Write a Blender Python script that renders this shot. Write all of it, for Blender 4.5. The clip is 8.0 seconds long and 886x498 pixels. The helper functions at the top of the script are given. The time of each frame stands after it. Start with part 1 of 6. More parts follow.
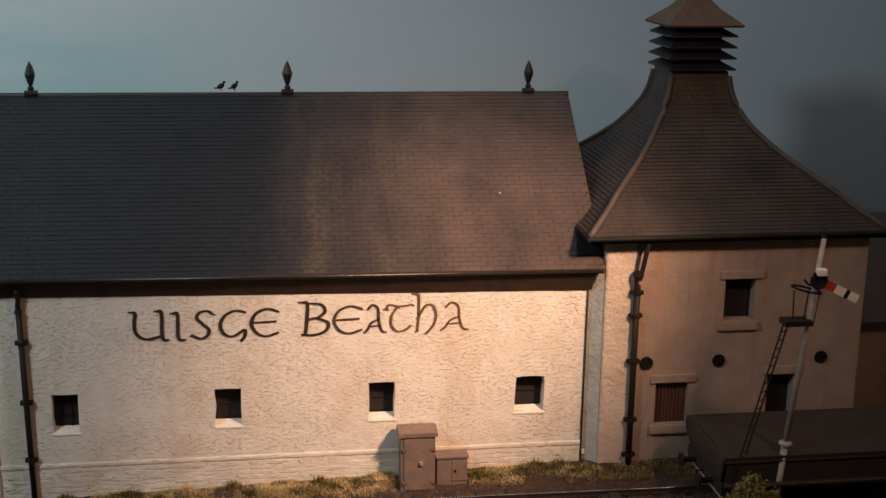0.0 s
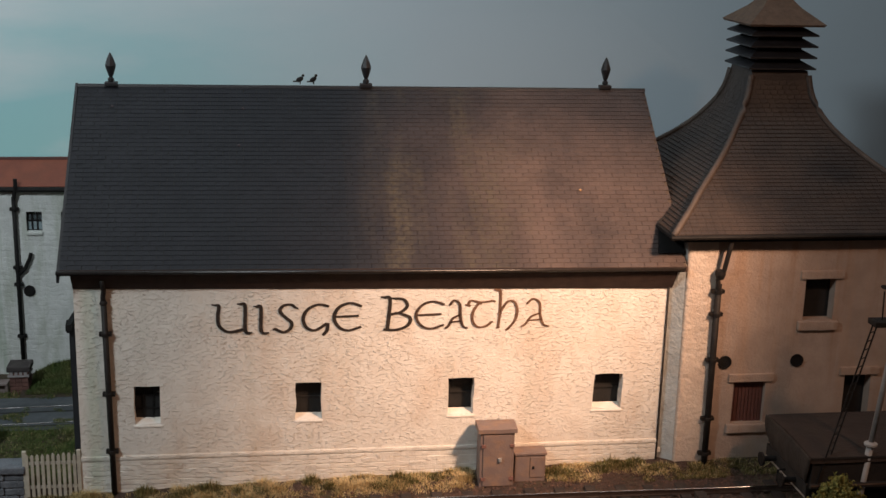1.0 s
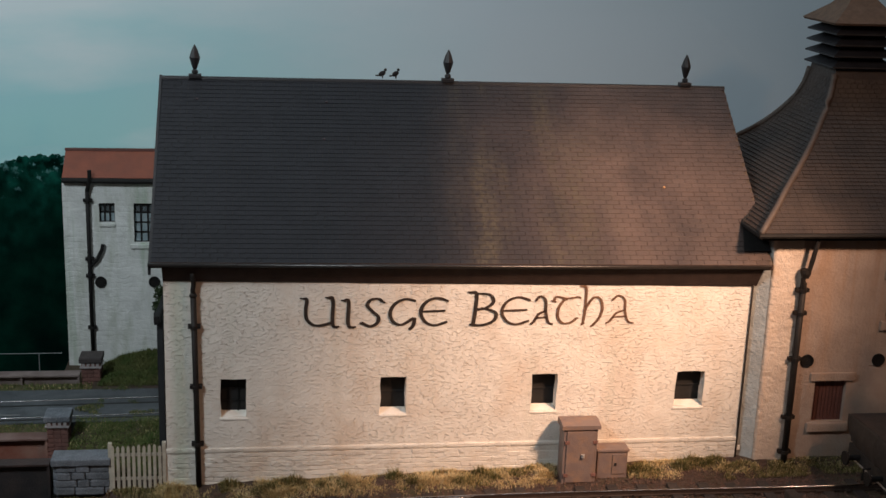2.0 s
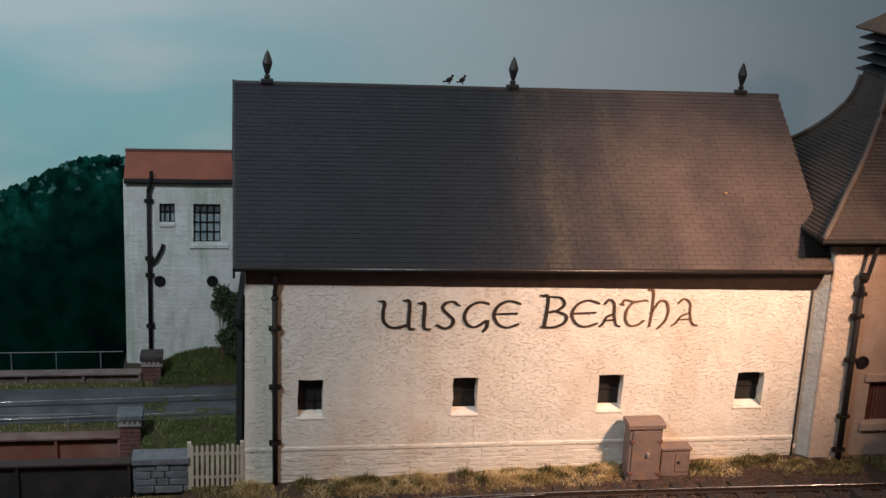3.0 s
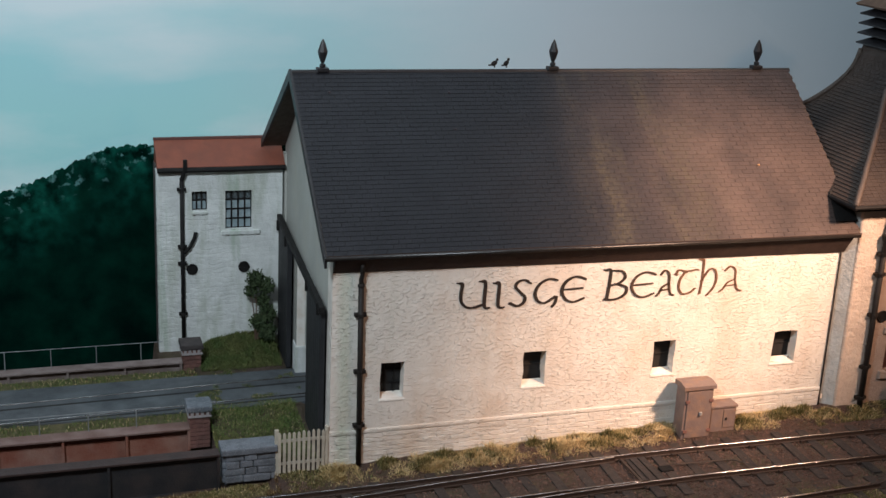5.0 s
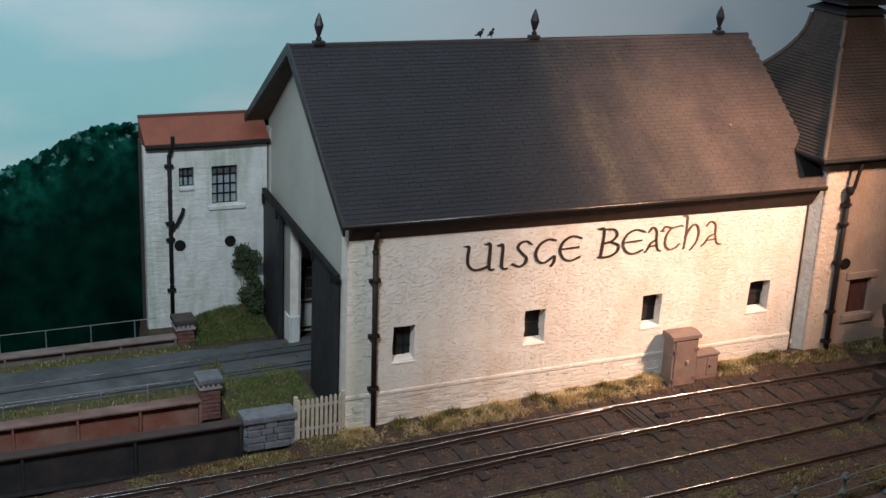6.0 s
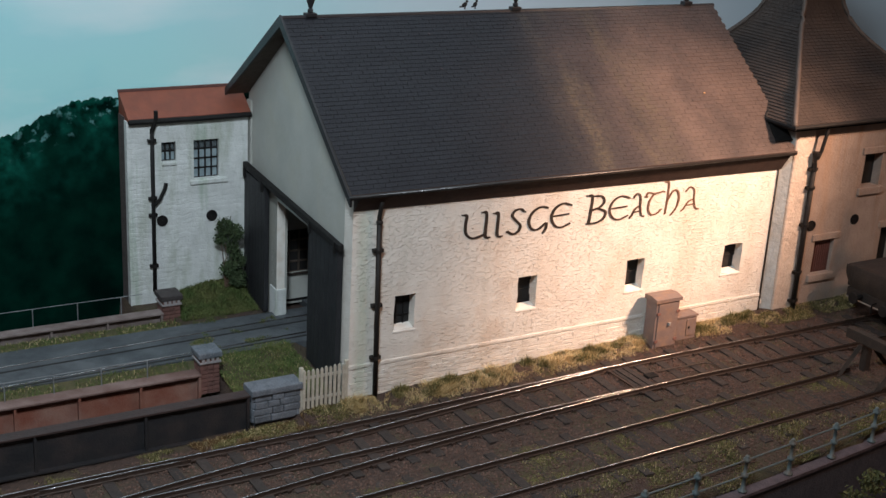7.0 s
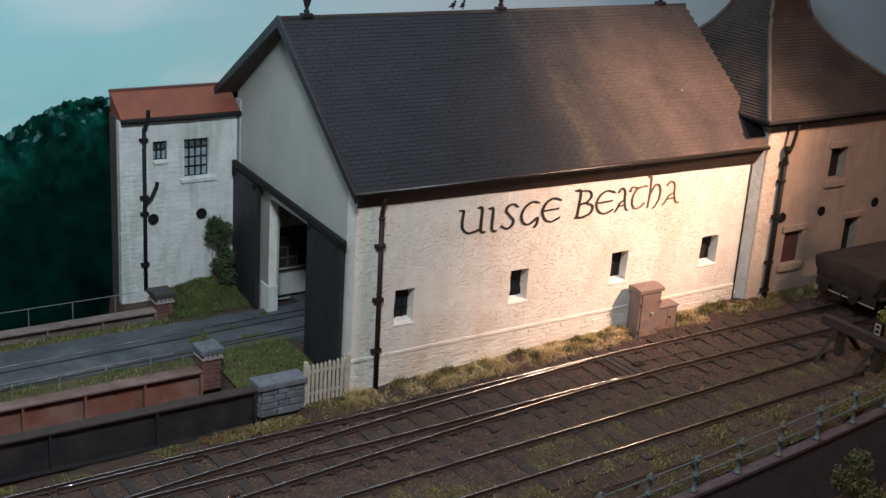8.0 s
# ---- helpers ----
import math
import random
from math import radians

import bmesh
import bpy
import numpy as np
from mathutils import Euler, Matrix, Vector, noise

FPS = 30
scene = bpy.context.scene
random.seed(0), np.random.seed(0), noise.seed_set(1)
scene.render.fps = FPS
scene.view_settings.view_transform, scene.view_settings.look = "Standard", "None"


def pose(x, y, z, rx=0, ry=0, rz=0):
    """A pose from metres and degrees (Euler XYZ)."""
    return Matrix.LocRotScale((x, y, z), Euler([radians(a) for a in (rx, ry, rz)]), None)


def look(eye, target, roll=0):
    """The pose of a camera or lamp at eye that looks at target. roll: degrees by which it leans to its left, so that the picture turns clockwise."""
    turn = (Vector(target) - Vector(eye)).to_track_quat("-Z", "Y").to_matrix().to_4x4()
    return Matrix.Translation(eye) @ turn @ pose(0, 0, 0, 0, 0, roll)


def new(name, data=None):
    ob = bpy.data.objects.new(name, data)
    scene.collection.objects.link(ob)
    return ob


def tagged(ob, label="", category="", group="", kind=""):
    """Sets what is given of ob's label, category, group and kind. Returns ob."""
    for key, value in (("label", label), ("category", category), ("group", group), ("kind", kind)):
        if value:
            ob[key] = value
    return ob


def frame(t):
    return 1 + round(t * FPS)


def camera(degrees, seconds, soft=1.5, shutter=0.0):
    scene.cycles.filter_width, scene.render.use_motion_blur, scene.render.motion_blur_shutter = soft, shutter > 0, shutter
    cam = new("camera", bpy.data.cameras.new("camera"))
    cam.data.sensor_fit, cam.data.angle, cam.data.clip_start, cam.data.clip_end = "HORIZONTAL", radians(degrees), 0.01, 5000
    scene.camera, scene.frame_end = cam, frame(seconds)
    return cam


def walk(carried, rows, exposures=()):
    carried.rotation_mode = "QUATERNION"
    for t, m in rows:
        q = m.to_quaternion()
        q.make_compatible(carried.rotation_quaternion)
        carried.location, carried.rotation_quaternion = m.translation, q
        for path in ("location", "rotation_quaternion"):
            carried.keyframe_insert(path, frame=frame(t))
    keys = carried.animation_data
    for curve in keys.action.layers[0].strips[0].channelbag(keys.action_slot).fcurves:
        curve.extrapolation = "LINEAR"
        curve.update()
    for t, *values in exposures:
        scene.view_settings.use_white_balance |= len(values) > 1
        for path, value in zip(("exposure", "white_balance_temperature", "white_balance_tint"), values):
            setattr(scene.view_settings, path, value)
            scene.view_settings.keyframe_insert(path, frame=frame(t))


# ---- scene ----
EXPOSURES = [(0, -0.58, 7100, 15), (0.5, -0.33, 6900, 13), (1, -0.32, 6850, 13), (2, -0.34, 6750, 13), (4.5, 0.1, 6520, 13), (6.5, 0.17, 6470, 13), (8, 0.23, 6450, 13)]
CM = 0.01  # the layout is written in centimetres of the model (4 mm to the foot)
cam = camera(38.4, 8.0)
PATH = [
    (0, (8.016, -37.202, 17.675), (8.297, -35.288, 17.167), 0.8),
    (0.5, (6.896, -36.961, 17.519), (7.174, -35.046, 17.013), 1.4),
    (1, (5.551, -36.806, 17.623), (5.83, -34.893, 17.108), 1.5),
    (1.5, (4.232, -36.543, 17.645), (4.51, -34.631, 17.129), 1.8),
    (2, (2.928, -36.43, 17.559), (3.207, -34.519, 17.036), 2.1),
    (2.2, (2.491, -36.356, 17.312), (2.771, -34.444, 16.799), 2.45),
    (3.3, (-2.166, -36.737, 18.474), (-1.791, -34.853, 17.920), 3.10),
    (3.5, (-3.375, -36.582, 18.504), (-2.963, -34.707, 17.944), 3.4),
    (4, (-5.465, -36.221, 18.647), (-4.979, -34.37, 18.066), 3.2),
    (4.5, (-6.953, -36.191, 19.101), (-6.404, -34.36, 18.513), 3.5),
    (4.7, (-7.423, -36.025, 19.186), (-6.856, -34.202, 18.591), 3.32),
    (5.8, (-12.531, -35.550, 19.100), (-11.765, -33.811, 18.477), 2.42),
    (6, (-13.34, -35.414, 19.018), (-12.534, -33.695, 18.389), 2.7),
    (6.5, (-15.322, -34.633, 18.617), (-14.43, -32.963, 17.972), 2.9),
    (7, (-17.006, -34.288, 18.81), (-16.041, -32.663, 18.154), 3.3),
    (7.5, (-18.678, -34.001, 19.002), (-17.652, -32.416, 18.343), 3.7),
    (8, (-19.845, -33.702, 18.923), (-18.77, -32.147, 18.27), 3.9),
]
walk(cam, [(t, look(Vector(eye) * CM, Vector(aim) * CM, roll)) for t, eye, aim, roll in PATH], EXPOSURES)
# ---- light ----
world = bpy.data.worlds.new("hall")
world.use_nodes = True
world.node_tree.nodes["Background"].inputs[0].default_value = (1.0, 0.72, 0.60, 1)
world.node_tree.nodes["Background"].inputs[1].default_value = 0.066
scene.world = world


def lamp(name, kind, energy, colour, eye, target):
    data = bpy.data.lights.new(name, kind)
    data.energy, data.color = energy, colour
    ob = new(name, data)
    ob.matrix_world = look(Vector(eye) * CM, Vector(target) * CM)
    return ob, data


_, spot = lamp("warm_spot_lamp", "SPOT", 13.2, (1.0, 0.64, 0.435), (28.9, -22, 28.4), (13.6, 0.6, 6.5))
spot.spot_size, spot.spot_blend, spot.shadow_soft_size = radians(27), 1.0, 0.018
# the same reflector's wide spill
_, spill = lamp("warm_spot_spill", "SPOT", 1.38, (1.0, 0.60, 0.40), (28.9, -22, 28.4), (12.5, -1.5, 3.0))
spill.spot_size, spill.spot_blend, spill.shadow_soft_size = radians(66), 1.0, 0.010
_, cool = lamp("cool_spot_lamp", "SPOT", 3.7, (0.80, 0.93, 1.0), (-15, -22, 31), (-3, 4, 6))
cool.spot_size, cool.spot_blend, cool.shadow_soft_size = radians(104), 1.0, 0.03
_, strip = lamp("backscene_strip_lamp", "AREA", 0.52, (0.78, 0.92, 1.0), (-1, 2.5, 40), (-1, 11, 11))
strip.shape, strip.size, strip.size_y = "RECTANGLE", 0.72, 0.05

# ---- materials ----
def mat(name, c1, c2, scale=6.0, rough=0.8, bump=0.0, bscale=20.0, metal=0.0, stain_glow=None, sscale=0.8, amount=0.5,
        stretch=(1, 1, 1), vary=0.0, spec=0.5, fine=None, streak=None, squash=1.0, flake=0.0, warm_span=None, lichen=None, cover=(0.48, 0.72), drip=0.3, damp=None):
    """A painted or natural surface: two colours mottled together, broad stains, painted lamp warmth on the roof, grain
    as relief.
    """
    m = bpy.data.materials.new(name)
    m.use_nodes = True
    nt = m.node_tree
    n, link = nt.nodes, nt.links.new
    b = n["Principled BSDF"]
    geo = n.new("ShaderNodeNewGeometry")
    cm = n.new("ShaderNodeVectorMath")
    cm.operation = "SCALE"
    cm.inputs["Scale"].default_value = 100.0
    link(geo.outputs["Position"], cm.inputs[0])

    def noise_tex(s, detail, vec=None, roughness=0.6):
        t = n.new("ShaderNodeTexNoise")
        t.inputs["Scale"].default_value, t.inputs["Detail"].default_value = s, detail
        t.inputs["Roughness"].default_value = roughness
        link(vec or cm.outputs[0], t.inputs["Vector"])
        return t.outputs["Fac"]

    def ramp(fac, lo, hi):
        r = n.new("ShaderNodeMapRange")
        r.inputs[1].default_value, r.inputs[2].default_value = lo, hi
        link(fac, r.inputs[0])
        return r.outputs[0]

    def mix(fac, a, c):
        x = n.new("ShaderNodeMix")
        x.data_type = "RGBA"
        for socket, v in ((x.inputs[0], fac), (x.inputs[6], a), (x.inputs[7], c)):
            if isinstance(v, tuple):
                socket.default_value = (*v, 1)
            elif isinstance(v, float):
                socket.default_value = v
            else:
                link(v, socket)
        return x.outputs[2]

    col = mix(ramp(noise_tex(scale, 6), 0.35, 0.65), c1, c2)
    if fine:
        col = mix(ramp(noise_tex(scale * 9, 3), 0.55, 0.72), col, fine)
    if stain_glow:
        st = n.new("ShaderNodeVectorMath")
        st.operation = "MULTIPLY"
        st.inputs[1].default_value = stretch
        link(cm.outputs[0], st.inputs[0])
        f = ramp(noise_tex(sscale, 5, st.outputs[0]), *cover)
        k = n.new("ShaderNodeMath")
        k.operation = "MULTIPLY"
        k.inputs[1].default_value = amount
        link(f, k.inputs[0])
        if warm_span:  # brown weathering and painted lamp warmth kept to a stretch along the length
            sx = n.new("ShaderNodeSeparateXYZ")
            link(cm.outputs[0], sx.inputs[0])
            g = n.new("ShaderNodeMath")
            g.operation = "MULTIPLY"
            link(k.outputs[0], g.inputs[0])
            link(ramp(sx.outputs["X"], *warm_span), g.inputs[1])
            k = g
        col = mix(k.outputs[0], col, stain_glow)
    if streak:
        st2 = n.new("ShaderNodeVectorMath")
        st2.operation = "MULTIPLY"
        st2.inputs[1].default_value = (1.1, 1.0, 0.07)
        link(cm.outputs[0], st2.inputs[0])
        f2 = ramp(noise_tex(1.5, 3, st2.outputs[0]), 0.56, 0.74)
        k2 = n.new("ShaderNodeMath")
        k2.operation = "MULTIPLY"
        k2.inputs[1].default_value = drip
        link(f2, k2.inputs[0])
        col = mix(k2.outputs[0], col, streak)
    if damp:  # one narrow run of green damp down the wall
        dx = n.new("ShaderNodeSeparateXYZ")
        link(cm.outputs[0], dx.inputs[0])
        fac = noise_tex(0.9, 4)
        for lo, hi in ((damp[0] - 0.15, damp[0] + 0.1), (damp[1] + 0.15, damp[1] - 0.1)):
            kd = n.new("ShaderNodeMath")
            kd.operation = "MULTIPLY"
            link(fac, kd.inputs[0])
            link(ramp(dx.outputs["X"], lo, hi), kd.inputs[1])
            fac = kd.outputs[0]
        col = mix(fac, col, damp[2])
    if lichen:  # runs of moss and lichen down the slope, kept to a stretch along the length
        lx = n.new("ShaderNodeSeparateXYZ")
        link(cm.outputs[0], lx.inputs[0])
        run = n.new("ShaderNodeVectorMath")
        run.operation = "MULTIPLY"
        run.inputs[1].default_value = (0.8, 0.16, 0.16)
        link(cm.outputs[0], run.inputs[0])
        fac = ramp(noise_tex(1.1, 5, run.outputs[0], 0.65), 0.44, 0.70)
        for lo, hi in ((lichen[0], lichen[1]), (lichen[3], lichen[2])):
            kl = n.new("ShaderNodeMath")
            kl.operation = "MULTIPLY"
            link(fac, kl.inputs[0])
            link(ramp(lx.outputs["X"], lo, hi), kl.inputs[1])
            fac = kl.outputs[0]
        kf = n.new("ShaderNodeMath")
        kf.operation = "MULTIPLY"
        link(fac, kf.inputs[0])
        link(ramp(noise_tex(7.0, 4), 0.34, 0.6), kf.inputs[1])
        col = mix(kf.outputs[0], col, lichen[4])
    if vary:
        info = n.new("ShaderNodeObjectInfo")
        add = n.new("ShaderNodeMath")
        add.operation = "ADD"
        rnd = n.new("ShaderNodeNewGeometry")
        link(info.outputs["Random"], add.inputs[0])
        link(rnd.outputs["Random Per Island"], add.inputs[1])
        h = n.new("ShaderNodeHueSaturation")
        v = ramp(add.outputs[0], 0.0, 2.0)
        mr = n.new("ShaderNodeMapRange")
        mr.inputs[3].default_value, mr.inputs[4].default_value = 1 - vary, 1 + vary
        link(v, mr.inputs[0])
        link(mr.outputs[0], h.inputs["Value"])
        link(col, h.inputs["Color"])
        col = h.outputs[0]
    link(col, b.inputs["Base Color"])
    b.inputs["Metallic"].default_value = metal
    b.inputs["Specular IOR Level"].default_value = spec
    rr = n.new("ShaderNodeMapRange")
    rr.inputs[3].default_value, rr.inputs[4].default_value = max(rough - 0.12, 0.05), min(rough + 0.12, 1)
    link(noise_tex(scale * 0.6, 4), rr.inputs[0])
    link(rr.outputs[0], b.inputs["Roughness"])
    if bump:
        bp = n.new("ShaderNodeBump")
        bp.inputs["Strength"].default_value, bp.inputs["Distance"].default_value = min(bump, 1.0), 0.0006 * max(bump, 1)
        mx = n.new("ShaderNodeMath")
        mx.operation = "ADD"
        sq = n.new("ShaderNodeVectorMath")
        sq.operation = "MULTIPLY"
        sq.inputs[1].default_value = (1, 1, squash)
        link(cm.outputs[0], sq.inputs[0])
        link(noise_tex(bscale, 5, sq.outputs[0]), mx.inputs[0])
        link(noise_tex(bscale * 0.3, 3, sq.outputs[0]), mx.inputs[1])
        link(mx.outputs[0], bp.inputs["Height"])
        link(bp.outputs[0], b.inputs["Normal"])
        if flake:  # thrown pebbly coat: ragged flakes standing off the wall
            warp = n.new("ShaderNodeTexNoise")
            warp.inputs["Scale"].default_value, warp.inputs["Detail"].default_value = flake, 7
            warp.inputs["Roughness"].default_value, warp.inputs["Distortion"].default_value = 0.6, 0.2
            flat = n.new("ShaderNodeVectorMath")
            flat.operation = "MULTIPLY"
            flat.inputs[1].default_value = (0.62, 1, 1.5)
            link(cm.outputs[0], flat.inputs[0])
            link(flat.outputs[0], warp.inputs["Vector"])
            area = ramp(noise_tex(0.5, 3), 0.30, 0.52)
            pl = n.new("ShaderNodeMapRange")
            pl.interpolation_type = "SMOOTHSTEP"
            pl.inputs[1].default_value, pl.inputs[2].default_value = 0.515, 0.625
            link(warp.outputs["Fac"], pl.inputs[0])
            hgt = n.new("ShaderNodeMath")
            hgt.operation = "MULTIPLY"
            link(pl.outputs[0], hgt.inputs[0])
            link(area, hgt.inputs[1])
            fb = n.new("ShaderNodeBump")
            fb.inputs["Strength"].default_value, fb.inputs["Distance"].default_value = 0.8, 0.0002
            link(hgt.outputs[0], fb.inputs["Height"])
            link(bp.outputs[0], fb.inputs["Normal"])
            link(fb.outputs[0], b.inputs["Normal"])
    return m


M_HARL = mat("whitewashed_harling", (0.78, 0.75, 0.69), (0.70, 0.66, 0.60), 1.6, 0.9, 0.4, 13, stain_glow=(0.60, 0.43, 0.30),
             sscale=0.5, amount=0.45, stretch=(1.2, 1, 0.7), streak=(0.56, 0.55, 0.47), flake=9.5, damp=(0.25, 0.6, (0.40, 0.50, 0.40)))
M_SILL = mat("white_sill_paint", (0.83, 0.81, 0.76), (0.76, 0.73, 0.67), 3, 0.75, 0.3, 14, stain_glow=(0.55, 0.40, 0.28), sscale=2.0, amount=0.4)
M_KILN = mat("pinkish_harling", (0.43, 0.332, 0.272), (0.355, 0.272, 0.225), 1.5, 0.9, 0.6, 12, stain_glow=(0.45, 0.28, 0.18),
             sscale=0.9, amount=0.5, stretch=(1.6, 1, 0.25), streak=(0.30, 0.16, 0.09), drip=0.55)
# brighter copy of the kiln harling, painted for the lamp beam's edge
M_LAMPLIT = mat("lamplit_peach_harling", (0.66, 0.56, 0.47), (0.56, 0.46, 0.385), 1.5, 0.9, 0.9, 8, stain_glow=(0.45, 0.28, 0.18), sscale=0.9, amount=0.4, stretch=(1.6, 1, 0.25))
# the cool lamp's blue-grey cast is put into this colour
M_COOLSIDE = mat("cool_lit_harling", (0.53, 0.57, 0.57), (0.42, 0.45, 0.45), 2, 0.9, 0.5, 9, stain_glow=(0.34, 0.28, 0.22), sscale=0.9, amount=0.5)
M_WHITE = mat("white_paint", (0.68, 0.71, 0.70), (0.58, 0.61, 0.60), 2, 0.85, 0.55, 6, stain_glow=(0.30, 0.35, 0.26), sscale=1.2,
              amount=0.6, stretch=(1.6, 1, 0.3), streak=(0.20, 0.33, 0.20), drip=0.75)
M_GABLE = mat("grey_white_render", (0.43, 0.44, 0.41), (0.37, 0.38, 0.355), 0.5, 0.9, 0.15, 6, stain_glow=(0.4, 0.39, 0.32), sscale=0.6,
              amount=0.5)
# the brown from x 8 to 14 mixes weathering with painted warm lamplight
M_SLATE = mat("roof_slate", (0.0064, 0.0073, 0.0110), (0.0100, 0.0109, 0.0155), 1.2, 0.47, 0.3, 14, stain_glow=(0.132, 0.092, 0.076), sscale=0.5,
              amount=0.66, vary=0.13, warm_span=(8.0, 14.0), stretch=(1, 0.6, 0.6), spec=0.33, cover=(0.05, 0.62), lichen=(8.0, 9.5, 12.5, 15.0, (0.08, 0.066, 0.042)))
M_HIP = mat("weathered_lead_hip", (0.075, 0.056, 0.046), (0.05, 0.038, 0.032), 1.5, 0.6, 0.3, 14)
M_KSLATE = mat("kiln_slate", (0.0095, 0.009, 0.0105), (0.015, 0.0135, 0.0145), 1.2, 0.45, 0.3, 14, stain_glow=(0.085, 0.06, 0.047), sscale=0.5,
               amount=0.6, vary=0.12, spec=0.3, cover=(0.2, 0.6))
M_LEAD = mat("dark_lead", (0.009, 0.009, 0.011), (0.017, 0.017, 0.02), 3, 0.5, 0.2, 20)
M_BLACK = mat("black_iron", (0.007, 0.0065, 0.007), (0.013, 0.012, 0.0115), 4, 0.7, 0.3, 20, spec=0.25)
M_GUTTER = mat("semi_gloss_black", (0.012, 0.011, 0.011), (0.022, 0.018, 0.016), 5, 0.32, 0.15, 20, spec=0.6)
M_FASCIA = mat("dark_brown_board", (0.050, 0.034, 0.030), (0.070, 0.047, 0.040), 3, 0.8, 0.2, 14, spec=0.2)
# near-black colour that stands in for unlit interiors and recesses
M_HOLE = mat("painted_shade_black", (0.008, 0.008, 0.009), (0.014, 0.013, 0.012), 3, 0.8)
M_DOOR = mat("black_painted_boards", (0.010, 0.011, 0.014), (0.018, 0.019, 0.022), 2, 0.65, 0.3, 16)
M_CABINET = mat("brown_grey_paint", (0.20, 0.15, 0.135), (0.17, 0.125, 0.115), 3, 0.6, 0.2, 20, stain_glow=(0.34, 0.2, 0.11), sscale=2.5, amount=0.5)
M_RED = mat("rust_red_sheet", (0.235, 0.066, 0.036), (0.19, 0.054, 0.032), 2, 0.7, 0.2, 12, stain_glow=(0.16, 0.06, 0.04), sscale=1.2, amount=0.5)
M_REDBOARD = mat("red_brown_boards", (0.13, 0.05, 0.04), (0.10, 0.04, 0.033), 4, 0.7, 0.3, 20)
M_BRICK = mat("dull_red_brick", (0.19, 0.09, 0.075), (0.13, 0.065, 0.055), 5, 0.85, 0.4, 20, vary=0.3)
M_SLAB = mat("blue_grey_stone", (0.15, 0.168, 0.195), (0.085, 0.098, 0.115), 3, 0.7, 0.6, 12, vary=0.25, fine=(0.25, 0.27, 0.29))
M_GIRDER = mat("weathered_red_girder", (0.19, 0.062, 0.04), (0.23, 0.105, 0.075), 1.4, 0.7, 0.3, 16, stain_glow=(0.30, 0.22, 0.19), sscale=0.6, amount=0.6)
M_DARKG = mat("sooty_girder", (0.011, 0.012, 0.015), (0.02, 0.019, 0.02), 2, 0.65, 0.3, 14, stain_glow=(0.06, 0.04, 0.036), sscale=0.8, amount=0.5)
M_FENCE = mat("weathered_pale_wood", (0.52, 0.48, 0.40), (0.42, 0.38, 0.31), 6, 0.85, 0.4, 18, vary=0.12)
M_SLEEPER = mat("oiled_sleeper", (0.024, 0.018, 0.016), (0.042, 0.030, 0.025), 4, 0.8, 0.6, 16, vary=0.35)
M_RAILSIDE = mat("rusty_rail", (0.032, 0.02, 0.015), (0.05, 0.03, 0.022), 8, 0.6, 0.2, 25)
M_RAILTOP = mat("polished_rail_head", (0.50, 0.49, 0.50), (0.28, 0.27, 0.275), 3, 0.14, metal=1.0, stain_glow=(0.10, 0.075, 0.06), sscale=0.7, amount=0.65)
M_BALLAST = mat("brown_ballast", (0.050, 0.0305, 0.0235), (0.082, 0.050, 0.038), 5, 0.9, 2.0, 16, stain_glow=(0.075, 0.072, 0.026), sscale=0.4, amount=0.75, fine=(0.14, 0.088, 0.068))
M_EARTH = mat("mossy_earth", (0.075, 0.075, 0.03), (0.12, 0.10, 0.045), 3, 0.95, 2.0, 14, fine=(0.14, 0.12, 0.05))
M_ROAD = mat("grey_road", (0.05, 0.058, 0.066), (0.10, 0.112, 0.122), 1.2, 0.7, 0.6, 18, stain_glow=(0.035, 0.04, 0.044), sscale=0.5, amount=0.7, stretch=(0.3, 1.6, 1))
M_GRASS = mat("static_grass", (0.060, 0.100, 0.022), (0.125, 0.135, 0.042), 1.6, 0.9, vary=0.45)
M_STRAW = mat("straw_grass", (0.62, 0.49, 0.28), (0.38, 0.28, 0.12), 0.9, 0.9, vary=0.35)
M_LEAF = mat("dark_leaf", (0.035, 0.065, 0.025), (0.06, 0.09, 0.035), 4, 0.9, vary=0.4)
M_BUSH = mat("yellow_green_leaf", (0.22, 0.20, 0.05), (0.13, 0.13, 0.035), 4, 0.9, vary=0.4)
M_MOSS = mat("olive_moss", (0.105, 0.10, 0.03), (0.16, 0.14, 0.05), 1.5, 0.95, vary=0.3)
M_RUSSET = mat("russet_weed", (0.16, 0.085, 0.03), (0.10, 0.06, 0.022), 2, 0.9, vary=0.4)
M_OLIVE = mat("olive_leaf", (0.12, 0.115, 0.038), (0.06, 0.064, 0.022), 4, 0.9, vary=0.45)
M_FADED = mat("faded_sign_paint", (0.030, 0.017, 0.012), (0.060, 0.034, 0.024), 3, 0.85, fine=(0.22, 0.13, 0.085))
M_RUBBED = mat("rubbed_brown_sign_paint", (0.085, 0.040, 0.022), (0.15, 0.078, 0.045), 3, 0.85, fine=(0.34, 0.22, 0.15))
M_INK = mat("black_sign_paint", (0.009, 0.007, 0.0065), (0.026, 0.017, 0.013), 3, 0.8, fine=(0.12, 0.075, 0.05))
M_WAGON = mat("grimy_wagon_paint", (0.017, 0.0125, 0.010), (0.011, 0.0085, 0.0072), 2.5, 0.85, 0.4, 18, stain_glow=(0.035, 0.024, 0.018), sscale=1.3, amount=0.5)
M_TIMBER = mat("brown_timber", (0.13, 0.08, 0.052), (0.09, 0.056, 0.038), 4, 0.85, 0.4, 18)
M_POST = mat("grey_signal_paint", (0.36, 0.35, 0.34), (0.27, 0.26, 0.25), 4, 0.6)
